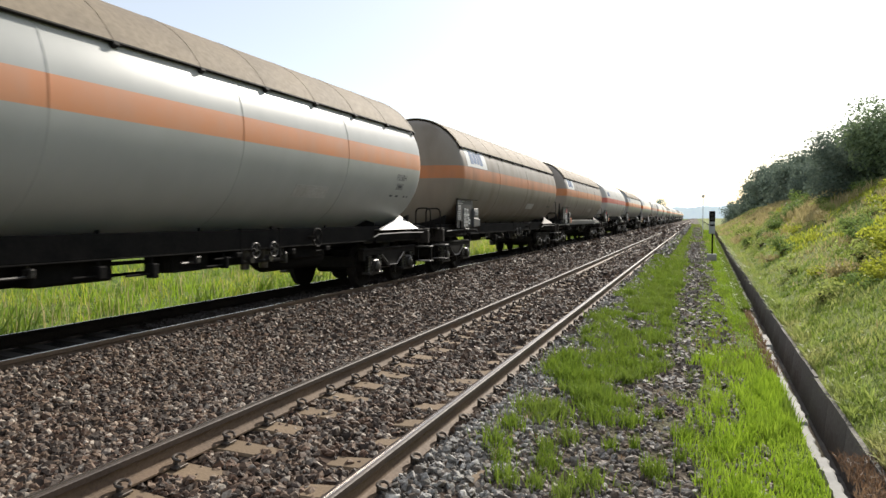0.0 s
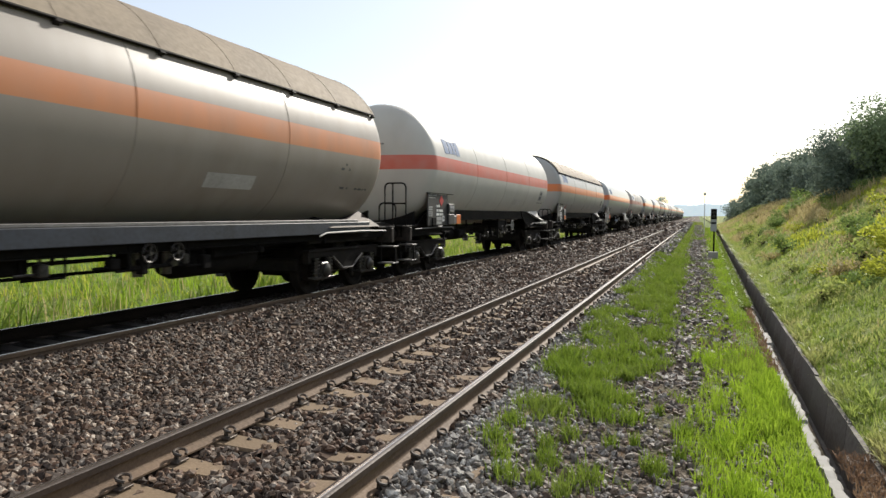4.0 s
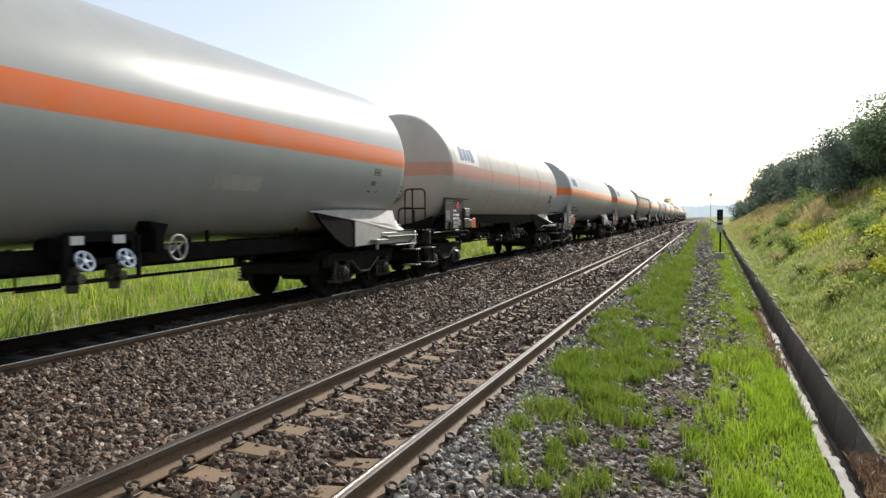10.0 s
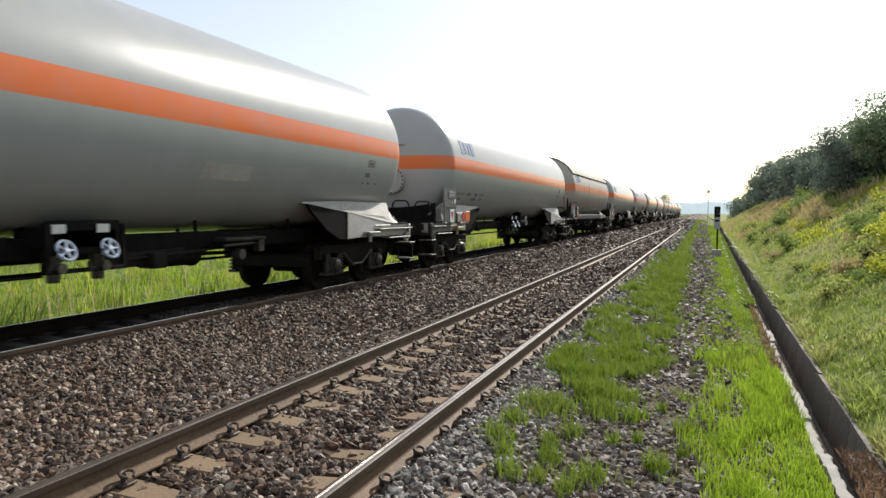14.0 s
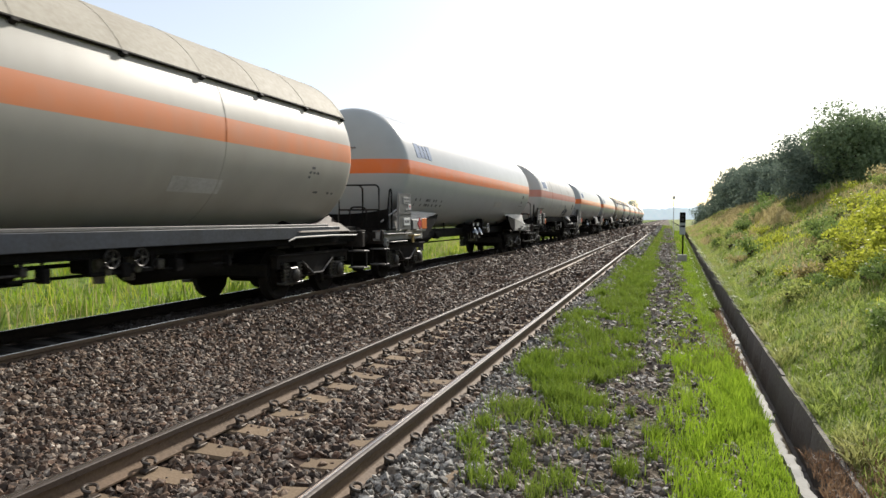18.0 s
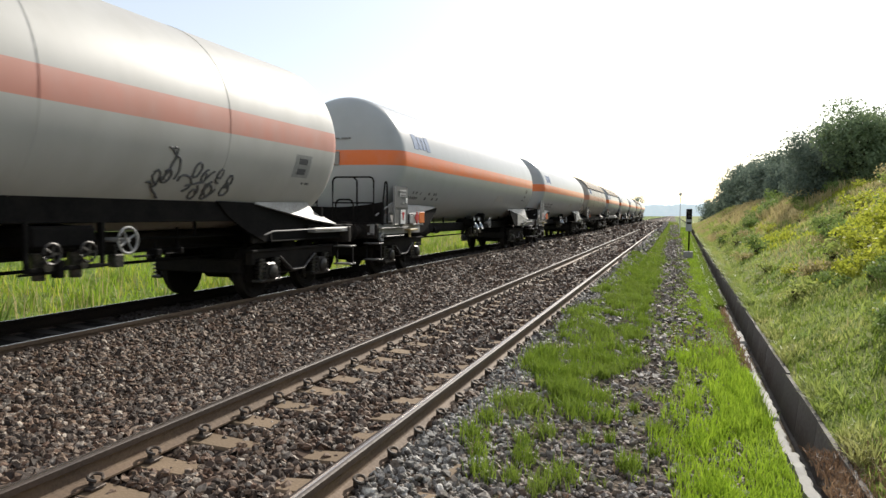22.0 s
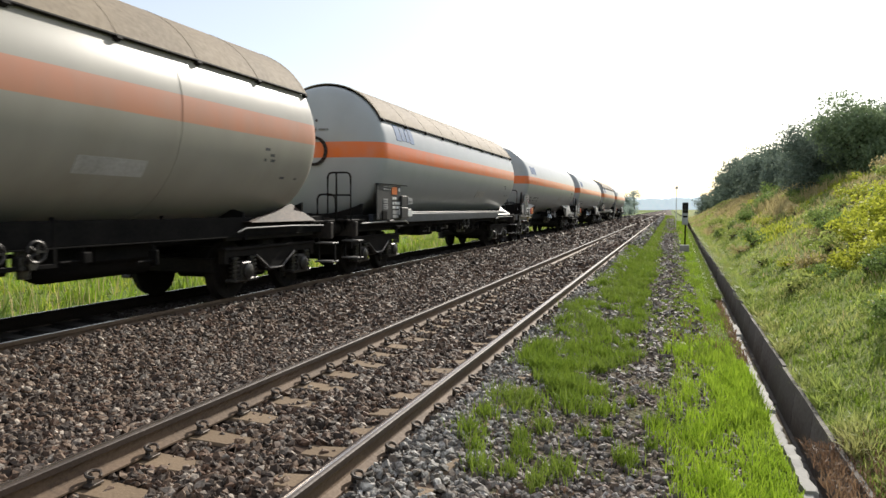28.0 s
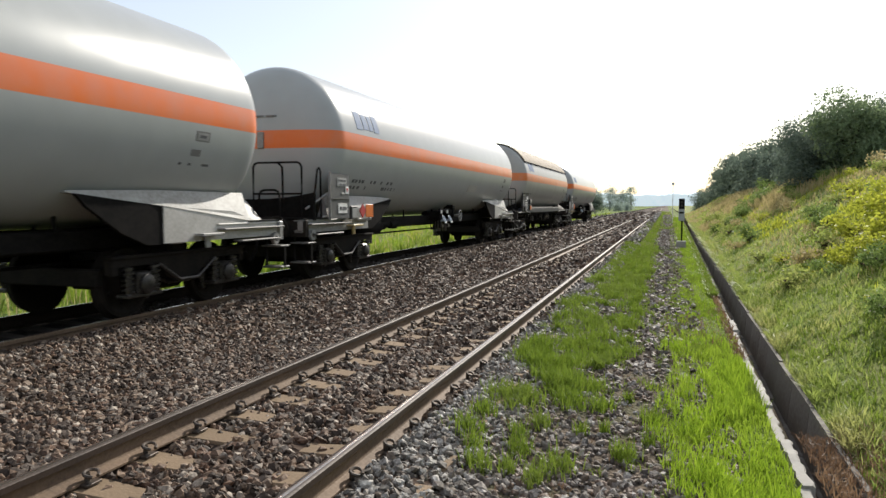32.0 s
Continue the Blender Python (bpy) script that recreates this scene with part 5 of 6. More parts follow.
def modern_parts(w, h, opt):
    """Self-supporting tank on two grey end frames."""
    for s in (-1, 1):
        e = s * h
        # rear (s > 0) plates use paler greys: sunlight painted into the frame colour
        o = [(-1.30, 0.98), (-1.30, 1.22), (-0.45, 1.25), (0.1, 1.40), (1.66, 1.48), (1.66, 0.98)]
        for sx in (-1, 1):
            part("end_frame", (("end_frame", s, h), lambda: Form().plate([(e - s * u, z) for u, z in o], "x", -0.05, 0.05).box(-0.12, 0.05, *sorted((e + s * 1.30, e - s * 1.55)), 0.98, 1.03, 0.01).box(-0.13, 0.07, *sorted((e + s * 1.3, e - s * 0.5)), 1.19, 1.215, 0.006)), FRAME_LIGHT if s > 0 else FRAME_GREY, w, "light grey welded end frame", pose(sx * 1.22, 0, 0))
            part("frame_web", (("frame_web", s, h), lambda: Form().plate([(e - s * u, z) for u, z in ((1.665, 0.97), (1.665, 1.475), (3.10, 1.625), (2.95, 1.48), (2.40, 1.14), (1.95, 0.97))], "x", -0.03, 0.03)), BLACK, w, "black tapering web of the frame", pose(sx * 1.225, 0, 0))
            part("footboard", (("footboard", s, h), lambda: Form().box(-0.08, 0.10, *sorted((e + s * 1.18, e - s * 0.5)), 1.12, 1.145, 0.006).box(-0.05, 0.13, *sorted((e + s * 1.0, e - s * 0.1)), 0.93, 0.955, 0.006)), STEP_GREY, w, "worn grey footboards", pose(sx * 1.31, 0, 0))
        part("headstock", (("headstock", s, h), lambda: Form().box(-1.33, 1.33, *sorted((e + s * 1.16, e + s * 1.28)), 0.90, 1.22, 0.015)), FRAME_DARK if s < 0 else FRAME_GREY, w, "", None)
        wide = 1.32 if s < 0 else 0.80
        top = [(wide * (k - 4) / 4.0, (1.60 if s < 0 else 1.38) + 0.13 * (abs(k - 4) / 4.0) ** 2) for k in range(9)]
        part("end_saddle", (("end_saddle", s, h), lambda: Form().plate(top + [(wide, 1.20), (-wide, 1.20)], "y", *sorted((e + s * 0.86, e + s * 0.92))).box(-1.3, 1.3, *sorted((e + s * 0.3, e + s * 1.3)), 1.225, 1.25, 0.008)), BLACK, w, "black cradle plate with a hollowed top")
        for d in (-0.25, 1.7):
            part("saddle", (("saddle", s, d, h), lambda: Form().plate([(-1.15, 1.02), (1.15, 1.02), (1.1, 1.25), (0.85, 1.45), (0.5, 1.30), (0, 1.23), (-0.5, 1.30), (-0.85, 1.45), (-1.1, 1.25)], "y", *sorted((e - s * d, e - s * (d + 0.05))))), BLACK, w)
        part("centre_sill", (("sill", s, h), lambda: Form().box(-0.25, 0.25, *sorted((e + s * 1.2, e - s * 2.0)), 0.96, 1.24, 0.02)), FRAME_DARK, w)
        buffers(w, e + s * 1.28, s)
        steps(w, e + s * 1.1, s, STEP_GREY)
        rails_at_end(w, e + s * 1.22, s, opt["rails"] if s < 0 else "low")
        apron = [(3.15, 1.17, 1.635, 1.165, 1.66), (1.66, 1.275, 1.48, 1.185, 1.69), (-0.30, 1.285, 1.25, 1.165, 1.685), (-0.70, 1.27, 1.24, 0.92, 1.62), (-1.10, 1.27, 1.225, 0.80, 1.25)]
        for sx in (-1, 1):
            part("apron", (("apron", s, sx, h), lambda: Form().quad_loop([[(sx * x0, e - s * u, z0), (sx * x1, e - s * u, z1), (sx * (x1 - 0.12), e - s * u, min(z0, z1) - 0.01)] for u, x0, z0, x1, z1 in (apron if s > 0 else apron[:3])])), LEDGE if s > 0 else FRAME_GREY, w, "sloping pale apron plate between frame and tank")
        part("push_lever", (("plev", s, h), lambda: Form().box(1.28, 1.44, *sorted((e - s * 0.55, e - s * 1.05)), 1.05, 1.09, 0.006).box(1.30, 1.34, *sorted((e - s * 0.75, e - s * 0.85)), 0.88, 1.06, 0.006)), YELLOW if s < 0 else FRAME_GREY, w)
        part("tow_hook", (("tow", s, h), lambda: Form().turned([(-0.03, 0.05), (-0.03, 0.10), (0.03, 0.10), (0.03, 0.05), (-0.03, 0.05)], "x", 14, (1.32, e + s * 1.02, 0.93))), FRAME_GREY, w)
    f = -h
    part("sign_board", (("board_a", h), lambda: Form().box(1.40, 1.43, f - 0.45, f + 0.37, 1.22, 2.12, 0.008)), BOARD_GREY, w, "grey information board")
    part("board_edge", (("board_e", h), lambda: Form().box(1.38, 1.435, f - 0.475, f - 0.452, 1.2, 2.14, 0.004)), FRAME_GREY, w)
    part("board_hinge", (("board_h", h), lambda: Form().box(1.431, 1.445, f - 0.44, f + 0.36, 1.60, 1.612, 0.002)), FRAME_DARK, w)
    part("board_brace", (("brace_a", h), lambda: Form().rod((1.36, f - 0.46, 1.72), (1.18, f - 1.0, 1.42), 0.02, 0.02, 6).rod((1.36, f + 0.3, 1.25), (1.22, f + 0.3, 1.1), 0.03, 0.03, 6)), FRAME_GREY, w)
    x = 1.436
    label_on(w, x, f - 0.20, f + 0.22, 1.86, 2.03, LABEL_GREY, "pale grey lettered panel")
    for a, b, z in ((-0.16, -0.06, 1.98), (-0.02, 0.08, 1.98), (0.12, 0.18, 1.98), (-0.10, 0.0, 1.90), (0.05, 0.17, 1.90)):
        label_on(w, x + 0.007, f + a, f + b, z - 0.015, z + 0.015, INK, "", "lettering")
    label_on(w, x, f - 0.02, f + 0.12, 1.70, 1.74, LABEL_GREY)
    if opt.get("triangle"):
        label_on(w, x, f - 0.12, f + 0.18, 1.22, 1.56, LABEL_WHITE, "white square warning label")
        part("warning_triangle", Form().plate([(f - 0.06, 1.50), (f + 0.12, 1.50), (f + 0.03, 1.29)], "x", x, x + 0.012), RED, w, "red triangle pointing down")
        label_on(w, x, f + 0.20, f + 0.31, 1.72, 1.83, LABEL_WHITE)
    else:
        label_on(w, x, f - 0.16, f + 0.24, 1.33, 1.52, LABEL_WHITE, "white number label")
        for a, b in ((-0.1, -0.02), (0.02, 0.2)):
            label_on(w, x + 0.007, f + a, f + b, 1.39, 1.46, INK, "", "number_bar")
        label_on(w, x, f + 0.16, f + 0.32, 1.72, 1.86, LABEL_WHITE)
        part("warning_triangle", Form().plate([(f + 0.19, 1.83), (f + 0.29, 1.83), (f + 0.24, 1.74)], "x", x, x + 0.012), RED, w, "red triangle pointing down")
    part("document_box", Form().box(1.34, 1.42, f + 0.48, f + 0.80, 1.20, 1.47, 0.01), BOARD_BLACK, w, "small black framed document holder")
    label_on(w, 1.425, f + 0.52, f + 0.76, 1.23, 1.43, LABEL_GREY)
    part("warning_diamond", Form().plate([(f + 0.92, 1.37), (f + 1.07, 1.52), (f + 1.22, 1.37), (f + 1.07, 1.22)], "x", 1.40, 1.42), RED, w, "red diamond hazard plate")
    part("hazard_plate", Form().box(1.38, 1.40, f + 1.28, f + 1.66, 1.23, 1.51, 0.006), ORANGE, w, "orange hazard plate")
    part("plate_bracket", Form().box(1.25, 1.37, f + 0.9, f + 1.64, 1.17, 1.21, 0.006), FRAME_GREY, w)
    part("air_reservoir", (("air", h), lambda: Form().turned([(f + 1.85, 0.05), (f + 1.90, 0.17), (f + 2.0, 0.2), (f + 3.3, 0.2), (f + 3.4, 0.17), (f + 3.45, 0.05)], "y", 20, (0.75, 0, 0.98))), BLACK, w, "black air reservoir")
    for a, b in ((3.5, 3.9), (4.3, 4.7)):
        part("brake_cylinder", (("bcyl", a, h), lambda: Form().rod((0.7, f + a, 0.98), (0.7, f + b, 0.98), 0.10, 0.12, 12)), BLACK, w)
    under_gear(w, h, opt)


def under_gear(w, h, opt):
    """Pipes, valves and wheels slung below the tank."""
    f = -h
    part("brake_pipe", (("pipe", h), lambda: Form().pipe([(0.72, f + 1.2, 1.12), (0.72, f + 2.4, 1.10), (0.72, 0, 1.10), (0.72, h - 2.4, 1.10), (0.72, h - 1.2, 1.12)], 0.022, 6).pipe([(0.4, f + 1.2, 0.92), (0.4, 0, 0.90), (0.4, h - 1.2, 0.92)], 0.03, 6)), BLACK, w)
    for k, yy in enumerate(np.linspace(f + 2.9, h - 2.9, 5)):
        for q, z0, z1 in ((0.72, 1.08, 1.36), (0.40, 0.9, 1.25)):
            part("pipe_hanger", (("hang", q), lambda: Form().box(q - 0.02, q + 0.02, -0.02, 0.02, z0, z1, 0.004)), BLACK, w, "", pose(0, float(yy), 0))
    part("brake_rod", (("rod", h), lambda: Form().pipe([(0.1, f + 1.6, 0.72), (0.1, h - 1.6, 0.72)], 0.025, 6).pipe([(1.0, -0.9, 1.05), (1.0, -0.9, 0.78), (1.0, -0.35, 0.78), (1.0, -0.35, 1.05)], 0.018, 6)), BLACK, w)
    if opt["kind"] == "modern":
        part("pipe_duct", (("duct", h), lambda: Form().box(0.34, 0.74, f + 2.5, h - 1.6, 0.93, 1.18, 0.02)), BLACK, w, "black pipe duct below the tank")
    else:
        top = 1.165 if opt.get("open") else 1.22
        part("centre_sill", (("csill", h, top), lambda: Form().box(-0.25, 0.25, f - 1.1, h + 1.1, top - 0.26, top, 0.02)), FRAME_DARK, w)
    m = opt.get("valves", 0.0)
    part("valve_frame", (("vframe", h, m), lambda: Form().box(1.08, 1.13, m - 0.55, m - 0.50, 0.80, 1.34, 0.006).box(1.08, 1.13, m + 0.5, m + 0.55, 0.80, 1.34, 0.006).box(1.08, 1.13, m - 0.55, m + 0.55, 0.80, 0.85, 0.006).box(0.5, 1.1, m - 0.45, m + 0.45, 1.05, 1.3, 0.03)), BLACK, w, "black valve cage")
    def small_wheel():
        fm = Form().pipe([(0, 0.115 * math.cos(a * 0.3491), 0.115 * math.sin(a * 0.3491)) for a in range(19)], 0.016, 6)
        for a in range(5):
            fm.rod((0, 0, 0), (0, 0.115 * math.cos(a * 1.2566), 0.115 * math.sin(a * 1.2566)), 0.013, 0.013, 5)
        return fm.rod((-0.14, 0, 0), (0.02, 0, 0), 0.03, 0.03, 8)
    if opt["kind"] == "modern":
        part("valve_panel", (("vpanel", h, m), lambda: Form().box(1.05, 1.10, m - 0.5, m + 0.5, 1.0, 1.38, 0.01)), BLACK, w, "black valve panel")
    modern = opt["kind"] == "modern"
    for d in (-0.36, 0.24) if modern else (-0.28, 0.22):
        if modern:
            part("valve_wheel", (("vwheel",), small_wheel), VALVE_BLUE, w, "small pale blue spoked valve handwheel", pose(1.20, m + d, 1.06, 0, -24, 0))
            label_on(w, 1.105, m + d - 0.1, m + d + 0.08, 1.24, 1.34, LABEL_WHITE)
        else:
            part("valve_wheel", (("vwheel",), small_wheel), IRON_WORN, w, "small spoked valve handwheel", pose(1.20, m + d, 1.0))
        part("valve_body", (("vbod", h, m, d), lambda: Form().rod((1.0, m + d, 1.0), (1.0, m + d, 0.70), 0.09, 0.07, 12).rod((0.9, m + d, 0.86), (1.15, m + d, 0.86), 0.06, 0.06, 10)), SPRING, w)
    yy = h - opt.get("wheel_at", 4.6)
    if opt.get("levers"):
        part("brake_cylinder", (("bcyl",), lambda: Form().rod((0.62, -0.45, 0.86), (0.62, 0.35, 0.86), 0.15, 0.15, 16).rod((0.62, 0.35, 0.86), (0.62, 0.42, 0.86), 0.17, 0.17, 16).rod((0.62, 0.42, 0.86), (0.62, 1.5, 0.84), 0.03, 0.03, 8)), BLACK, w, "black brake cylinder", pose(0, h - 5.7, 0))
        part("brake_lever", (("blev",), lambda: Form().plate([(-0.5, 0.95), (0.9, 0.98), (0.9, 0.86), (0.3, 0.76), (-0.5, 0.80)], "x", 0.80, 0.84).rod((0.9, -0.3, 0.88), (0.9, 1.3, 0.93), 0.02, 0.02, 6).box(0.7, 1.0, 0.15, 0.4, 0.74, 0.94, 0.02)), FRAME_DARK, w, "dark brake lever", pose(0, h - 6.6, 0))
        part("slack_adjuster", (("slack",), lambda: Form().box(0.86, 1.12, -0.55, 0.45, 1.05, 1.10, 0.01).rod((1.04, -0.5, 0.98), (1.04, 0.4, 1.0), 0.022, 0.022, 8).rod((0.95, -0.12, 0.84), (1.1, -0.12, 0.84), 0.10, 0.08, 12).box(0.98, 1.10, 0.30, 0.44, 0.86, 1.05, 0.01)), IRON_WORN, w, "worn brake slack adjuster", pose(0, h - 4.6, 0))
    elif modern:
        part("wheel_bracket", (("wbracket",), lambda: Form().plate([(-0.24, 1.50), (0.10, 1.46), (0.02, 1.32), (0.0, 1.10), (-0.12, 1.10), (-0.12, 1.36)], "x", 0.80, 1.12)), BLACK, w, "black bracket of the brake wheel", pose(0, yy - 0.06, 0))

    def handwheel():
        fm = Form()
        ring = [(1.30, 0.16 * math.cos(a * 0.3491), 0.16 * math.sin(a * 0.3491)) for a in range(19)]
        fm.pipe(ring, 0.017, 6)
        for a in range(4):
            fm.rod((1.28, 0, 0), (1.30, 0.16 * math.cos(a * 1.5708 + 0.5), 0.16 * math.sin(a * 1.5708 + 0.5)), 0.014, 0.014, 5)
        return fm.rod((0.9, 0, 0), (1.31, 0, 0), 0.03, 0.03, 8)
    if not opt.get("sole") and not opt.get("levers"):
        part("handwheel", (("handwheel",), handwheel), FRAME_DARK if opt.get("shield") else LABEL_GREY, w, "spoked brake handwheel", pose(0, yy, 1.12 if opt.get("open") else 1.16))


def seed_of(opt):
    return opt.get("seed", 1) + 40


def classic_parts(w, h, opt):
    """Older tank on a through frame with a long black board."""
    mat = opt.get("frame", FRAME_SOOT)
    for sx in (-1, 1):
        pale = bool(opt.get("pale_sill"))
        if opt.get("open"):
            for s in (-1, 1):
                e = s * h
                part("end_web", (("open_web", s, h), lambda: Form().plate([(e + s * 1.28, 0.98), (e + s * 1.28, 1.22), (e + s * 0.3, 1.25), (e - s * 0.3, 1.60), (e - s * 2.9, 1.64), (e - s * 2.6, 1.40), (e - s * 2.1, 1.16), (e - s * 1.6, 0.98)], "x", -0.04, 0.0).box(-0.12, 0.06, *sorted((e + s * 1.28, e - s * 1.5)), 0.97, 0.995, 0.006).box(-0.02, 0.10, *sorted((e + s * 1.2, e - s * 0.3)), 1.222, 1.245, 0.006)), BLACK, w, "dark tapering end frame", pose(sx * 1.12, 0, 0))
            part("skirt", (("skirt", h), lambda: Form().box(-0.03, 0.03, -h + 1.6, h - 1.6, 1.33, 1.64, 0.01)), BLACK, w, "black longitudinal skirt under the tank", pose(sx * 1.06, 0, 0))
            continue
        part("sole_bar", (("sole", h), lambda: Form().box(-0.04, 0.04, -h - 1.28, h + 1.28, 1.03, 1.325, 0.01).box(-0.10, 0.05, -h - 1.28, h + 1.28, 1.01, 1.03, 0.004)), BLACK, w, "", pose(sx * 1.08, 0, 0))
        if pale:
            part("tank_sill", (("tank_sill", h), lambda: Form().box(-0.06, 0.055, -h - 0.2, h + 0.2, 1.13, 1.345, 0.008)), SILL_BLUE, w, "dark blue-grey sill along the tank", pose(sx * 1.20, 0, 0))
            part("tank_ledge", (("ledge", h), lambda: Form().box(-0.06, 0.05, -h + 0.3, h - 0.3, 1.347, 1.39, 0.006)), LEDGE if opt["paint"] is PAINT_CLEAN else STEP_GREY, w, "thin ledge under the tank", pose(sx * 1.20, 0, 0))
    for s in (-1, 1):
        e = s * h
        part("headstock", (("headstock_c", s, h), lambda: Form().box(-1.33, 1.33, *sorted((e + s * 1.16, e + s * 1.28)), 0.88, 1.20, 0.015)), mat, w)
        part("platform", (("platform", s, h), lambda: Form().box(-1.25, 1.25, *sorted((e + s * 0.62, e + s * 1.5)), 1.20, 1.24, 0.008)), FRAME_DARK, w)
        top = [(-1.1 + 0.275 * k, 1.34 + 0.24 * (abs(k - 4) / 4.0) ** 2) for k in range(9)]
        part("end_saddle", (("end_saddle_c", s, h), lambda: Form().plate(top + [(1.1, 1.1), (-1.1, 1.1)], "y", *sorted((e + s * 0.42, e + s * 0.48))).box(-1.0, 1.0, *sorted((e + s * 0.45, e - s * 1.0)), 1.0, 1.2, 0.02)), BLACK, w, "black cradle plate with a hollowed top")
        part("frame_gusset", (("gusset", s, h), lambda: Form().plate([(e - s * 1.9, 0.96), (e - s * 1.9, 1.10), (e - s * 1.3, 1.27), (e - s * 0.1, 1.27), (e + s * 0.9, 1.24), (e + s * 0.9, 0.96)], "x", 1.03, 1.08)), FRAME_DARK, w)
        part("saddle", (("saddle_c", s, h), lambda: Form().plate([(-1.15, 0.96), (1.15, 0.96), (1.1, 1.40), (0.9, 1.45), (0.5, 1.30), (0, 1.22), (-0.5, 1.30), (-0.9, 1.45), (-1.1, 1.40)], "y", *sorted((e - s * 1.4, e - s * 1.46)))), BLACK, w)
        buffers(w, e + s * 1.28, s)
        steps(w, e + s * 1.1, s, STEP_GREY)
        rails_at_end(w, e + s * 1.42, s, opt["rails"] if s < 0 else "low")
        part("foot_rail", (("foot_rail", s, h), lambda: Form().pipe([(1.30, e - s * 1.9, 1.10), (1.33, e - s * 1.7, 1.16), (1.33, e - s * 0.3, 1.17), (1.30, e + s * 0.9, 1.15)], 0.015, 6)), FRAME_PALE if pale else STEP_GREY, w, "worn foot rail")
        if s > 0 and opt.get("open"):
            part("fin_plate", (("fin_o", h), lambda: Form().quad_loop([[(1.16, h - 1.9, 1.600), (1.12, h - 1.9, 1.640), (1.05, h - 1.9, 1.600)], [(1.27, h - 0.2, 1.34), (1.14, h - 0.2, 1.66), (1.02, h - 0.2, 1.34)], [(1.27, h + 0.75, 1.25), (0.92, h + 0.42, 1.50), (0.84, h + 0.5, 1.25)]])), LEDGE, w, "sloping pale gusset beside the tank end")
            part("frame_ledge", (("ledge_o", h), lambda: Form().box(1.14, 1.30, h - 0.2, h + 1.2, 1.10, 1.19, 0.01)), FRAME_GREY, w, "light grey ledge of the end frame")
        elif s > 0:
            # the pale choice paints the sun's brightness onto the sloping gusset
            part("fin_plate", (("fin_c", h), lambda: Form().quad_loop([[(1.29, h - 1.5, 1.245), (1.24, h - 1.5, 1.268), (1.0, h - 1.5, 1.245)], [(1.29, h + 0.62, 1.245), (0.92, h + 0.36, 1.56), (0.84, h + 0.40, 1.245)]])), FRAME_PALE if opt.get("pale_fin") else FRAME_GREY if opt.get("code") else FRAME_RUST, w, "sloping gusset beside the tank end")
    f = -h + opt.get("board_at", 0.0)
    part("sign_board", (("board_c", h), lambda: Form().box(1.34, 1.37, f - 0.24, f + 1.20, 1.22, 2.02, 0.008)), BOARD_BLACK, w, "black information board")
    part("board_hood", (("board_hood", h), lambda: Form().box(1.33, 1.40, f - 0.26, f + 1.58, 2.022, 2.040, 0.004)), FRAME_DARK, w)
    boxes = BOARD_GREY if opt.get("boxes") == "grey" else BOARD_BLACK
    for z0, z1 in ((1.52, 1.78), (1.24, 1.50)):
        part("sign_box", (("box_c", h, z0), lambda: Form().box(1.32, 1.43, f + 1.14, f + 1.58, z0, z1, 0.01)), boxes, w, "folding label box")
    part("document_box", (("box_d", h), lambda: Form().box(1.31, 1.40, f + 1.64, f + 1.86, 1.25, 1.46, 0.01)), BOARD_GREY, w, "small grey document holder")
    part("recess_box", (("box_r", h), lambda: Form().box(1.36, 1.40, f + 0.03, f + 0.28, 1.22, 1.42, 0.008)), BLACK, w, "small black holder")
    part("flap", (("flap", h), lambda: Form().box(1.36, 1.43, f + 0.36, f + 0.66, 1.165, 1.205, 0.006)), STEP_GREY, w)
    x = 1.374
    for a, b, c, d in ((-0.22, 0.02, 1.965, 1.985), (0.06, 0.36, 1.965, 1.985), (-0.22, 0.10, 1.905, 1.925), (0.14, 0.24, 1.905, 1.925), (-0.22, 0.05, 1.60, 1.70), (-0.22, 0.05, 1.45, 1.575)):
        label_on(w, x, f + a, f + b, c, d, LABEL_GREY)
    for a, b, c, d in ((-0.18, -0.10, 1.64, 1.665), (-0.06, 0.02, 1.64, 1.665), (-0.18, 0.01, 1.53, 1.55), (-0.18, -0.04, 1.48, 1.50)):
        label_on(w, x + 0.007, f + a, f + b, c, d, INK, "", "lettering")
    for c, d, spans in ((1.68, 1.735, ((0.34, 0.43), (0.47, 0.58))), (1.565, 1.625, ((0.34, 0.43), (0.48, 0.54), (0.56, 0.80))), (1.47, 1.53, ((0.34, 0.52), (0.57, 0.72), (0.75, 0.81)))):
        for a, b in spans:
            label_on(w, x, f + a, f + b, c, d, LABEL_WHITE, "", "number_bar")
    label_on(w, x, f + 0.34, f + 0.72, 1.34, 1.43, LABEL_GREY)
    label_on(w, x, f + 0.34, f + 0.72, 1.25, 1.32, LABEL_GREY)
    label_on(w, x, f + 0.76, f + 0.92, 1.32, 1.46, LABEL_WHITE, "white label with a dark triangle")
    part("warning_triangle", Form().plate([(f + 0.79, 1.43), (f + 0.89, 1.43), (f + 0.84, 1.34)], "x", x + 0.006, x + 0.012), INK, w)
    label_on(w, 1.435, f + 1.20, f + 1.52, 1.58, 1.73, LABEL_GREY)
    for a, b in ((1.24, 1.32), (1.36, 1.48)):
        label_on(w, 1.442, f + a, f + b, 1.63, 1.66, INK, "", "lettering")
    if opt.get("pale_board"):
        for a, b, c, d in ((0.32, 0.50, 1.62, 1.78), (0.53, 0.72, 1.60, 1.76), (0.30, 0.50, 1.44, 1.59), (0.53, 0.70, 1.46, 1.58), (-0.20, 0.03, 1.72, 1.86)):
            label_on(w, x + 0.008, f + a, f + b, c, d, LABEL_GREY, "", "data_panel")
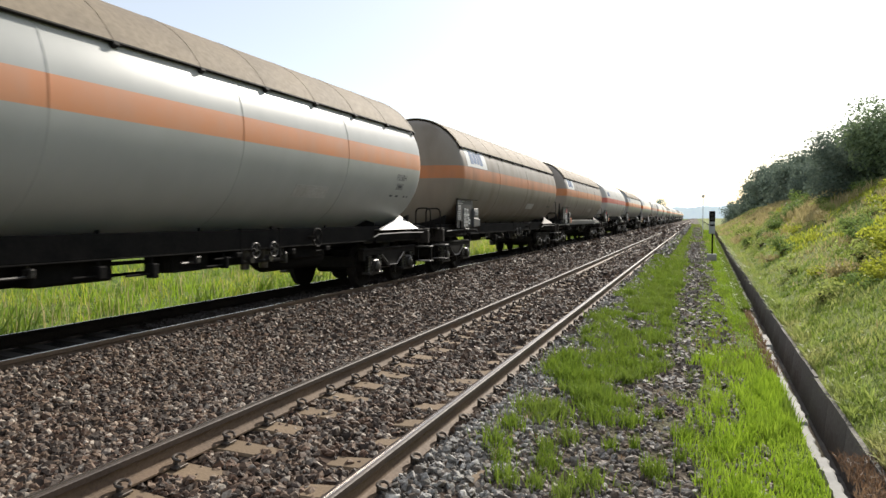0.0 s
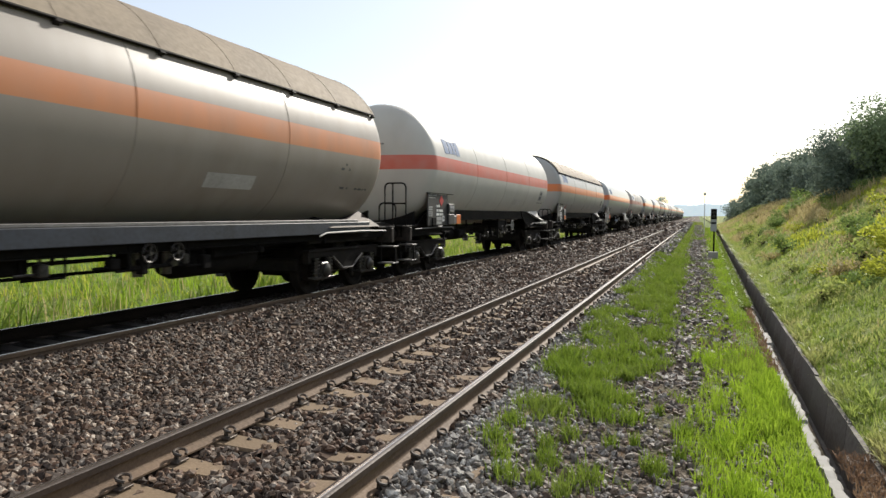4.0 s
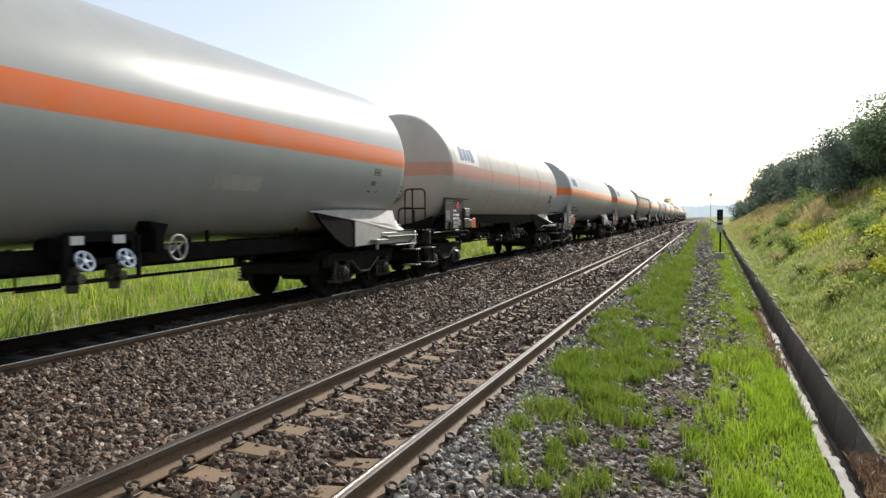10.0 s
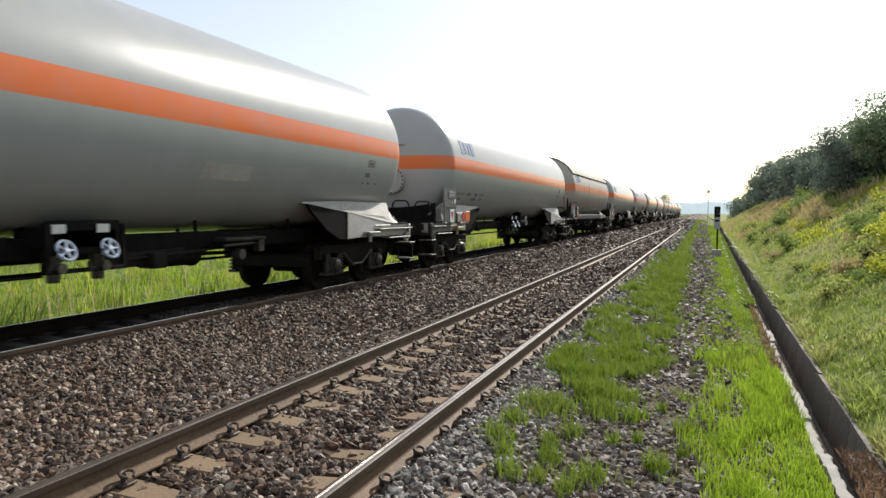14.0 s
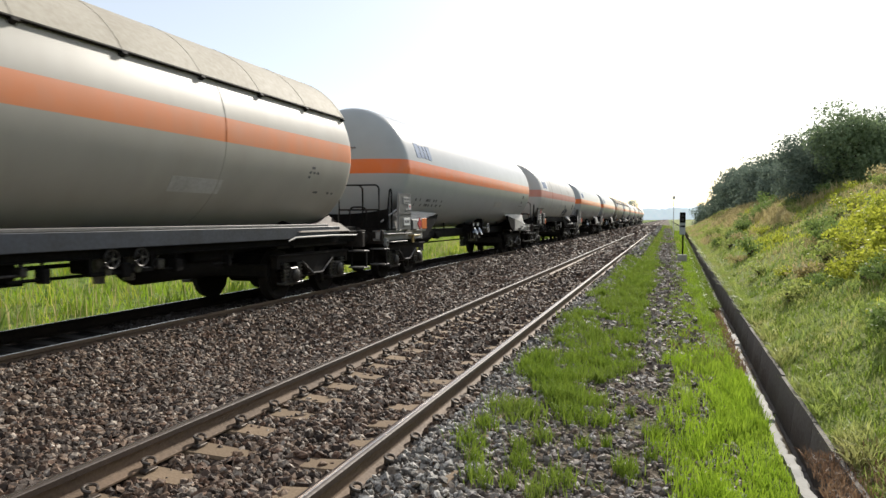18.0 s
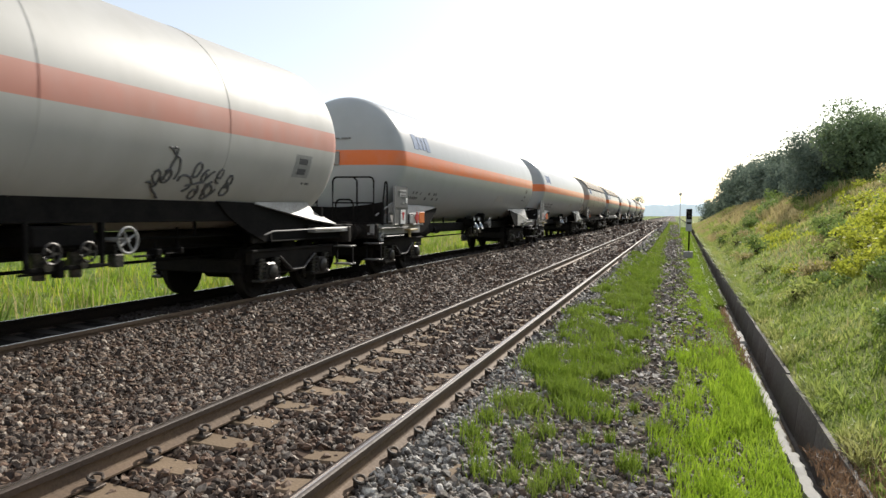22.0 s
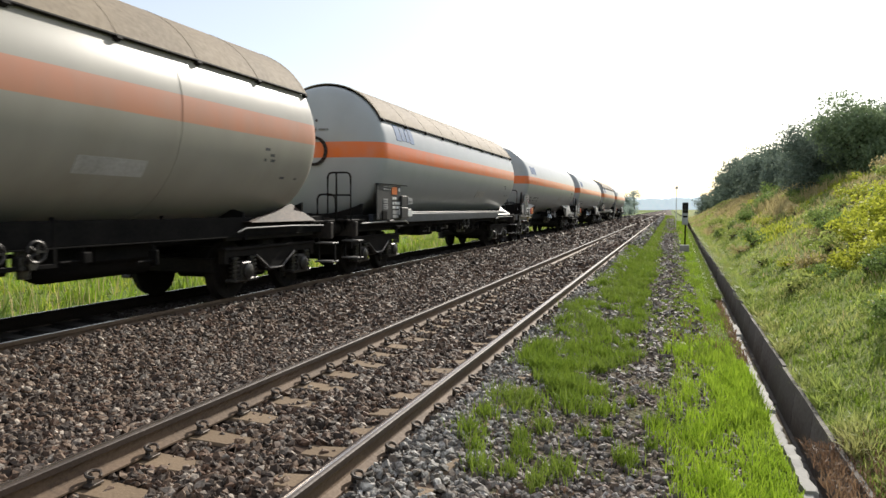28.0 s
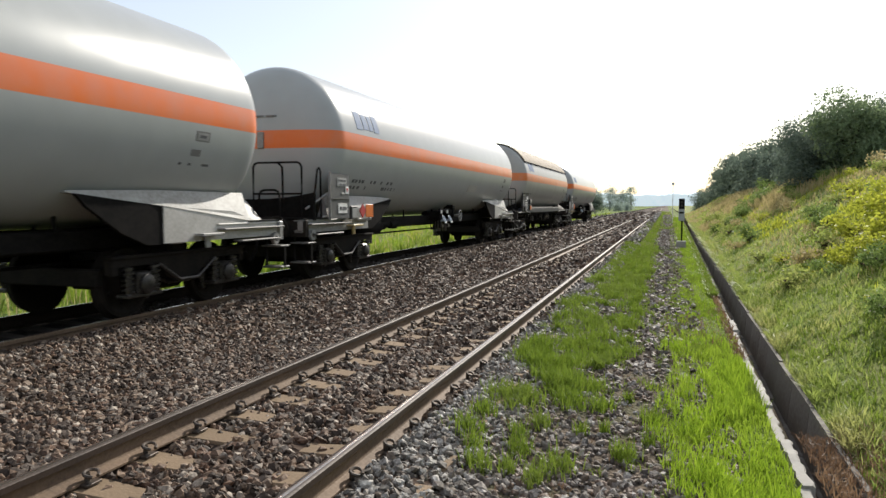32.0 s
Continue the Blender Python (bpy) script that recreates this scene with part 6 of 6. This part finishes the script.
            label_on(w, x + 0.015, f + a + 0.03, f + b - 0.03, 0.5 * (c + d) - 0.012, 0.5 * (c + d) + 0.012, INK_FADED, "", "lettering")
    sign = opt.get("sign", "plate")
    if sign == "plate":
        label_on(w, x, f + 0.62, f + 0.92, 1.75, 1.88, LABEL_WHITE)
        label_on(w, 1.435, f + 1.20, f + 1.50, 1.28, 1.46, ORANGE, "orange hazard plate", "hazard_plate")
    elif sign == "top":
        label_on(w, x, f + 0.30, f + 0.62, 1.80, 1.98, ORANGE, "orange hazard plate", "hazard_plate")
        label_on(w, x, f + 0.72, f + 0.80, 1.88, 1.96, LABEL_WHITE)
        label_on(w, 1.435, f + 1.22, f + 1.50, 1.28, 1.42, LABEL_WHITE)
        part("warning_diamond", Form().plate([(f + 0.88, 1.62), (f + 0.98, 1.72), (f + 1.08, 1.62), (f + 0.98, 1.52)], "x", x, x + 0.006), RED, w, "dull red diamond hazard plate")
    elif sign != "none":
        part("warning_diamond", Form().plate([(f + 0.54, 1.85), (f + 0.70, 1.99), (f + 0.86, 1.85), (f + 0.70, 1.71)], "x", x, x + 0.006), RED, w, "red diamond hazard plate")
        if sign == "low":
            part("hazard_plate", Form().box(1.36, 1.38, f + 1.92, f + 2.26, 1.24, 1.50, 0.006), ORANGE, w, "orange hazard plate")
        else:
            label_on(w, 1.435, f + 1.20, f + 1.52, 1.28, 1.47, ORANGE, "orange hazard plate", "hazard_plate")
    part("push_lever", (("plev_c", h), lambda: Form().box(1.28, 1.40, f + 0.9, f + 1.3, 1.02, 1.06, 0.006).box(1.3, 1.34, f + 1.0, f + 1.08, 0.85, 1.04, 0.006)), BLACK, w)
    under_gear(w, h, opt)
    rnd = random.Random(seed_of(opt))
    for k in range(9):
        y = -h + 3.2 + (2 * h - 6.6) * (k + rnd.random()) / 9
        wd, dp = rnd.uniform(0.04, 0.16), rnd.uniform(0.12, 0.34)
        part("brake_linkage", Form().box(1.02, 1.16, y, y + wd, 1.03 - dp, 1.03 - 0.35 * dp, 0.015).rod((1.08, y + wd / 2, 1.03 - 0.4 * dp), (1.08, y + wd / 2, 1.06), 0.02, 0.02, 6).rod((1.1, y - rnd.uniform(0.2, 0.5), 1.0 - dp * 0.7), (1.1, y + wd, 1.0 - dp * 0.7), 0.016, 0.016, 6), (IRON_WORN, BLACK, BLACK)[k % 3], w)
    for k in range(1 if opt.get("open") else 4):
        y = -h + 2.9 + (2 * h - 6.4) * (k + 0.7 * rnd.random()) / 4
        part("equipment_box", Form().box(0.55, 0.95, y, y + rnd.uniform(0.6, 1.5), rnd.uniform(0.72, 0.86), 1.04, 0.03), BLACK, w, "black underframe equipment")
    if not opt.get("open"):
        part("main_reservoir", (("main_air", h), lambda: Form().turned([(h - 5.1, 0.05), (h - 5.05, 0.17), (h - 4.9, 0.23), (h - 3.2, 0.23), (h - 3.05, 0.17), (h - 3.0, 0.05)], "y", 18, (0.62, 0, 0.80))), BLACK, w, "large black air reservoir slung under the frame")
    part("air_reservoir", (("air_c", h), lambda: Form().turned([(f + 3.0, 0.05), (f + 3.05, 0.15), (f + 3.15, 0.18), (f + 4.1, 0.18), (f + 4.2, 0.15), (f + 4.25, 0.05)], "y", 18, (0.6, 0, 0.92))), BLACK, w, "black air reservoir")


def sunshield(w, h, mat):
    a0 = 28.5
    part("sunshield", (("shield", h), lambda: shell_form(-h - 0.10, h + 0.10, a0, 180 - a0, R + 0.040, R + 0.056, 30)), mat, w, "dusty tan sheet-metal sun shield over the tank")
    n = int(h * 2 / 1.45)
    for k in range(n + 1):
        y = -h - 0.02 + (2 * h + 0.04) * k / n
        part("shield_rib", (("rib", round(y, 2)), lambda: shell_form(y - 0.010, y + 0.010, a0, 180 - a0, R + 0.050, R + 0.061, 24)), mat, w)
        for s in (a0 - 1.0, 180 - a0 + 1.0):
            part("shield_bracket", (("brk", round(y, 2), s), lambda: shell_form(y - 0.04, y + 0.04, s - 0.9, s + 0.8, R - 0.005, R + 0.075, 2)), FRAME_DARK, w)
    for s in (a0, 180 - a0):
        part("shield_edge", (("edge", h, s), lambda: shell_form(-h - 0.11, h + 0.11, s - 0.4, s + 0.4, R + 0.03, R + 0.066, 2)), FRAME_DARK, w)


def painted_text(w, words, y, z, height, mat):
    """Words painted on the flank with the built-in font."""
    cu = bpy.data.curves.new("lettering", "FONT")
    cu.body, cu.size = words, height / 0.7
    temp = bpy.data.objects.new("lettering", cu)
    me = bpy.data.meshes.new_from_object(temp)
    bpy.data.objects.remove(temp)
    for v in me.vertices:
        yy, zz = y + v.co.x, z + v.co.y
        v.co = (math.sqrt(R * R - (zz - AXIS) ** 2) + 0.006, yy, zz)
    me.materials.clear()
    me.materials.append(mat)
    ob = new("lettering", me)
    ob.parent = w
    return ob


def tank_wagon(label, L, opt):
    h = L / 2
    w = tagged(new("tank_wagon"), label, "tank wagon", "tank wagons of the freight train")
    part("tank", (("tank", h), lambda: tank_form(h)), opt["paint"], w, opt.get("tank_label", "grey gas tank with an orange band"))
    sets = []
    for s in (-1, 1):
        bogie(w, s * (h - (0.95 if opt["kind"] == "modern" else 0.48)), sets)
    (modern_parts if opt["kind"] == "modern" else classic_parts)(w, h, opt)
    if opt.get("shield"):
        sunshield(w, h, opt["shield"])
    for y in opt.get("seams", ()):
        part("weld_seam", (("seam", round(y, 2)), lambda: shell_form(y - 0.012, y + 0.012, -89, 269, R - 0.01, R + 0.006, 60)), opt["paint"], w)
    dome_gear(w, h, opt.get("gear", "plate"), opt["paint"])
    if opt.get("dome_panel"):
        part("number_panel", Form().box(-0.52, 0.42, -h - 0.627, -h - 0.5, 3.14, 3.33, 0.002), LABEL_GREY, w, "pale rectangular number panel")
    logo(w, -h + 0.58, opt.get("panel"))
    seed = opt.get("seed", 1)
    if opt["kind"] == "modern":
        writing(w, -h + 0.62, -h + 3.2, 1.80, 2.06, seed, INK, 2)
        part("label", on_tank(h - 1.28, h - 0.98, 2.36, 2.50, 0.003), INK_FADED, w, "small framed data panel")
        part("label", on_tank(h - 1.25, h - 1.01, 2.38, 2.48, 0.006), LABEL_GREY, w)
        part("lettering", on_tank(h - 1.20, h - 1.06, 2.41, 2.45, 0.009), INK, w)
        part("label", on_tank(h - 1.32, h - 1.12, 2.16, 2.25, 0.003), INK_FADED, w)
        part("patch", on_tank(h - 6.0, h - 4.9, 1.93, 2.14, 0.003), FRAME_LIGHT, w, "pale repainted patch")
        writing(w, h - 1.6, h - 0.7, 2.02, 2.08, seed + 5, INK, 1)
    else:
        if opt.get("code"):
            part("label", on_tank(h - 1.05, h - 0.7, 2.12, 2.26, 0.004), LABEL_GREY, w, "small pale framed label")
            part("lettering", on_tank(h - 0.96, h - 0.79, 2.16, 2.22, 0.008), INK, w)
        else:
            if opt.get("open"):
                part("label", on_tank(h - 1.25, h - 0.72, 2.08, 2.46, 0.003), LABEL_GREY, w, "pale grey data panel")
                for z in (2.13, 2.30):
                    part("lettering", on_tank(h - 1.12, h - 0.85, z, z + 0.10, 0.006), INK, w)
            else:
                writing(w, h - 1.5, h - 1.1, 2.2, 2.45, seed + 9, INK, 3)
        writing(w, h - 1.3, h - 0.2, 1.95, 2.02, seed + 5, INK, 1)
        part("patch", on_tank(-0.4 + opt.get("patch", 2.0), 0.7 + opt.get("patch", 2.0), 1.86, 2.06, 0.004), FRAME_LIGHT, w, "pale repainted patch")
    if opt.get("code"):
        painted_text(w, opt["code"], h - 1.14, 2.32, 0.13, INK)
    if opt.get("flank_diamond"):
        c = [(-h + 2.02, 1.88), (-h + 2.16, 2.02), (-h + 2.30, 1.88), (-h + 2.16, 1.74)]
        rings = [[(math.sqrt((R + d) ** 2 - (z - AXIS) ** 2), y, z) for y, z in c] for d in (-0.01, 0.006)]
        part("warning_diamond", Form().quad_loop(rings), RED, w, "red diamond hazard plate")
    if opt.get("scrawl"):
        rnd = random.Random(4)
        for k in range(15):
            y, z = h - 4.6 + 0.125 * k, 1.78 + rnd.uniform(0, 0.12) + 0.004 * k
            a, turn, pts = rnd.uniform(0, 6.28), rnd.uniform(-0.9, 0.9), []
            for q in range(11):
                y, z = y + 0.055 * math.cos(a), min(2.3, max(1.66, z + 0.06 * math.sin(a)))
                a += turn + rnd.uniform(-0.5, 0.5)
                pts.append((math.sqrt(R * R - (z - AXIS) ** 2) + 0.002, y, z))
            part("graffiti", Form().pipe(pts, 0.019, 5), INK, w, "black sprayed scrawl")
    return w, sets


LL, LS = 15.50, 13.27
V0, ACC = 8.825, 0.0190
MODERN = dict(kind="modern", paint=PAINT_CLEAN, rails="full", gear="plate", valves=0.15, wheel_at=6.6)
CLASSIC = dict(kind="classic", paint=PAINT_USED, rails="full", gear="box", valves=1.0, wheel_at=4.2)
OPEN = dict(CLASSIC, open=True, wheel_at=4.9)
SHIELDED = dict(CLASSIC, shield=SHIELD, gear="manhole")
CLEAN = "light grey long tank wagon with bright orange band"
TRAIN = [
    (1.86, LS, "grimy grey tank wagon with faded orange band and tan sun shield", dict(SHIELDED, paint=PAINT_SILVER, seams=(-3.2, 0.0, 3.2), rails="hoop", code="P25BH")),
    (18.68, LS, "dark dirty tank wagon with orange band and brown sun shield", dict(SHIELDED, paint=PAINT_DIRTY, seams=(-3.0, 1.0), panel=True, rails="low", gear="high", sign="none", boxes="grey", pale_board=True, seed=2)),
    (35.05, LS, "dusty grey tank wagon with white panel, guard rails and sun shield", dict(SHIELDED, paint=PAINT_DUSTY, panel=True, dome_panel=True, gear="box", sign="low", pale_sill=True, sole=True, seams=(-3.3, 0.2, 3.4), seed=3)),
    (51.79, LS, "chalky grey tank wagon with a red band and no shield", dict(OPEN, paint=PAINT_RED, sign="low", seams=(-3.3, 0.0, 3.3), seed=4, rails="hoop")),
    (68.63, LL, "long grey tank wagon, pale orange band, tan sun shield", dict(SHIELDED, paint=PAINT_USED, open=True, wheel_at=4.9, seams=(-4.0, 0.0, 4.0), flank_diamond=True, boxes="grey", sign="plate", rails="low", seed=5)),
    (87.53, LL, CLEAN + ", end guard rails", dict(MODERN, seed=6)),
    (106.40, LS, "chalky grey tank wagon with rust-stained end and faded band", dict(OPEN, paint=PAINT_RUSTY, panel=True, gear="manhole", sign="low", rails="hoop", seams=(-3.2, 0.2, 3.4), levers=True, seed=7)),
    (123.55, LL, CLEAN + ", bolted manhole", dict(MODERN, gear="manhole", triangle=True, rails="low", levers=True, seed=8)),
    (142.84, LL, CLEAN + ", round manhole", dict(MODERN, gear="manhole", triangle=True, rails="low", seed=9)),
    (161.44, LS, "grey tank wagon with orange band, guard rails and pale sun shield", dict(SHIELDED, paint=PAINT_CREAM, shield=SHIELD_PALE, gear="box", sign="box", boxes="grey", seams=(-2.0, 2.6), sole=True, pale_sill=True, pale_board=True, seed=10)),
    (178.25, LL, CLEAN + ", end guard rails", dict(MODERN, seed=11)),
    (197.30, LS, "chalky grey tank wagon with red-orange band and a scrawled flank", dict(OPEN, paint=PAINT_GREY, panel=True, gear="box", sign="low", scrawl=True, patch=-1.5, seams=(-3.2, 0.3, 3.5), seed=12)),
    (214.43, LL, CLEAN + ", end guard rails", dict(MODERN, triangle=True, seed=13)),
    (233.35, LL, CLEAN + ", bolted manhole", dict(MODERN, gear="manhole", triangle=True, rails="low", seed=14)),
    (252.46, LS, "brownish faded tank wagon under a tan sun shield", dict(SHIELDED, paint=PAINT_FADED, seams=(-3.2, 0.0, 3.2), seed=15, sole=True, rails="hoop")),
    (269.31, LS, "grey tank wagon with orange band and tan sun shield", dict(SHIELDED, paint=PAINT_CLEAN, gear="high", rails="hoop", pale_sill=True, pale_fin=True, board_at=0.32, sign="top", sole=True, seed=16)),
    (286.03, LL, CLEAN + ", end guard rails", dict(MODERN, seed=17)),
    (304.88, LL, CLEAN + " near the tail", dict(MODERN, seed=18)),
    (323.97, LS, "grey tank wagon with orange band under a brown sun shield", dict(SHIELDED, paint=PAINT_USED, seed=19, sole=True, rails="hoop", pale_sill=True)),
    (340.75, LL, CLEAN + ", last of train", dict(MODERN, seed=20)),
]
WAGONS, WHEELSETS = [], []
for s0, length, label, opt in TRAIN:
    wagon, sets = tank_wagon(label, length, opt)
    WAGONS.append((wagon, s0 + length / 2))
    WHEELSETS += sets


def motions():
    def way(t):
        return V0 * t + ACC * t * t / 2
    times = [2.0 * k for k in range(17)]
    for wagon, start in WAGONS:
        walk(wagon, [(t, pose(FAR, start - way(t), 0)) for t in times])
    done = {}
    for w, ay in WHEELSETS:
        if ay not in done:
            walk(w, [(k / 15, pose(0, ay, 0.46, math.degrees(way(k / 15) / 0.46))) for k in range(481)])
            done[ay] = w
        else:
            keys = w.animation_data_create()
            keys.action = done[ay].animation_data.action
            keys.action_slot = done[ay].animation_data.action_slot
            w.rotation_mode = "QUATERNION"


motions()
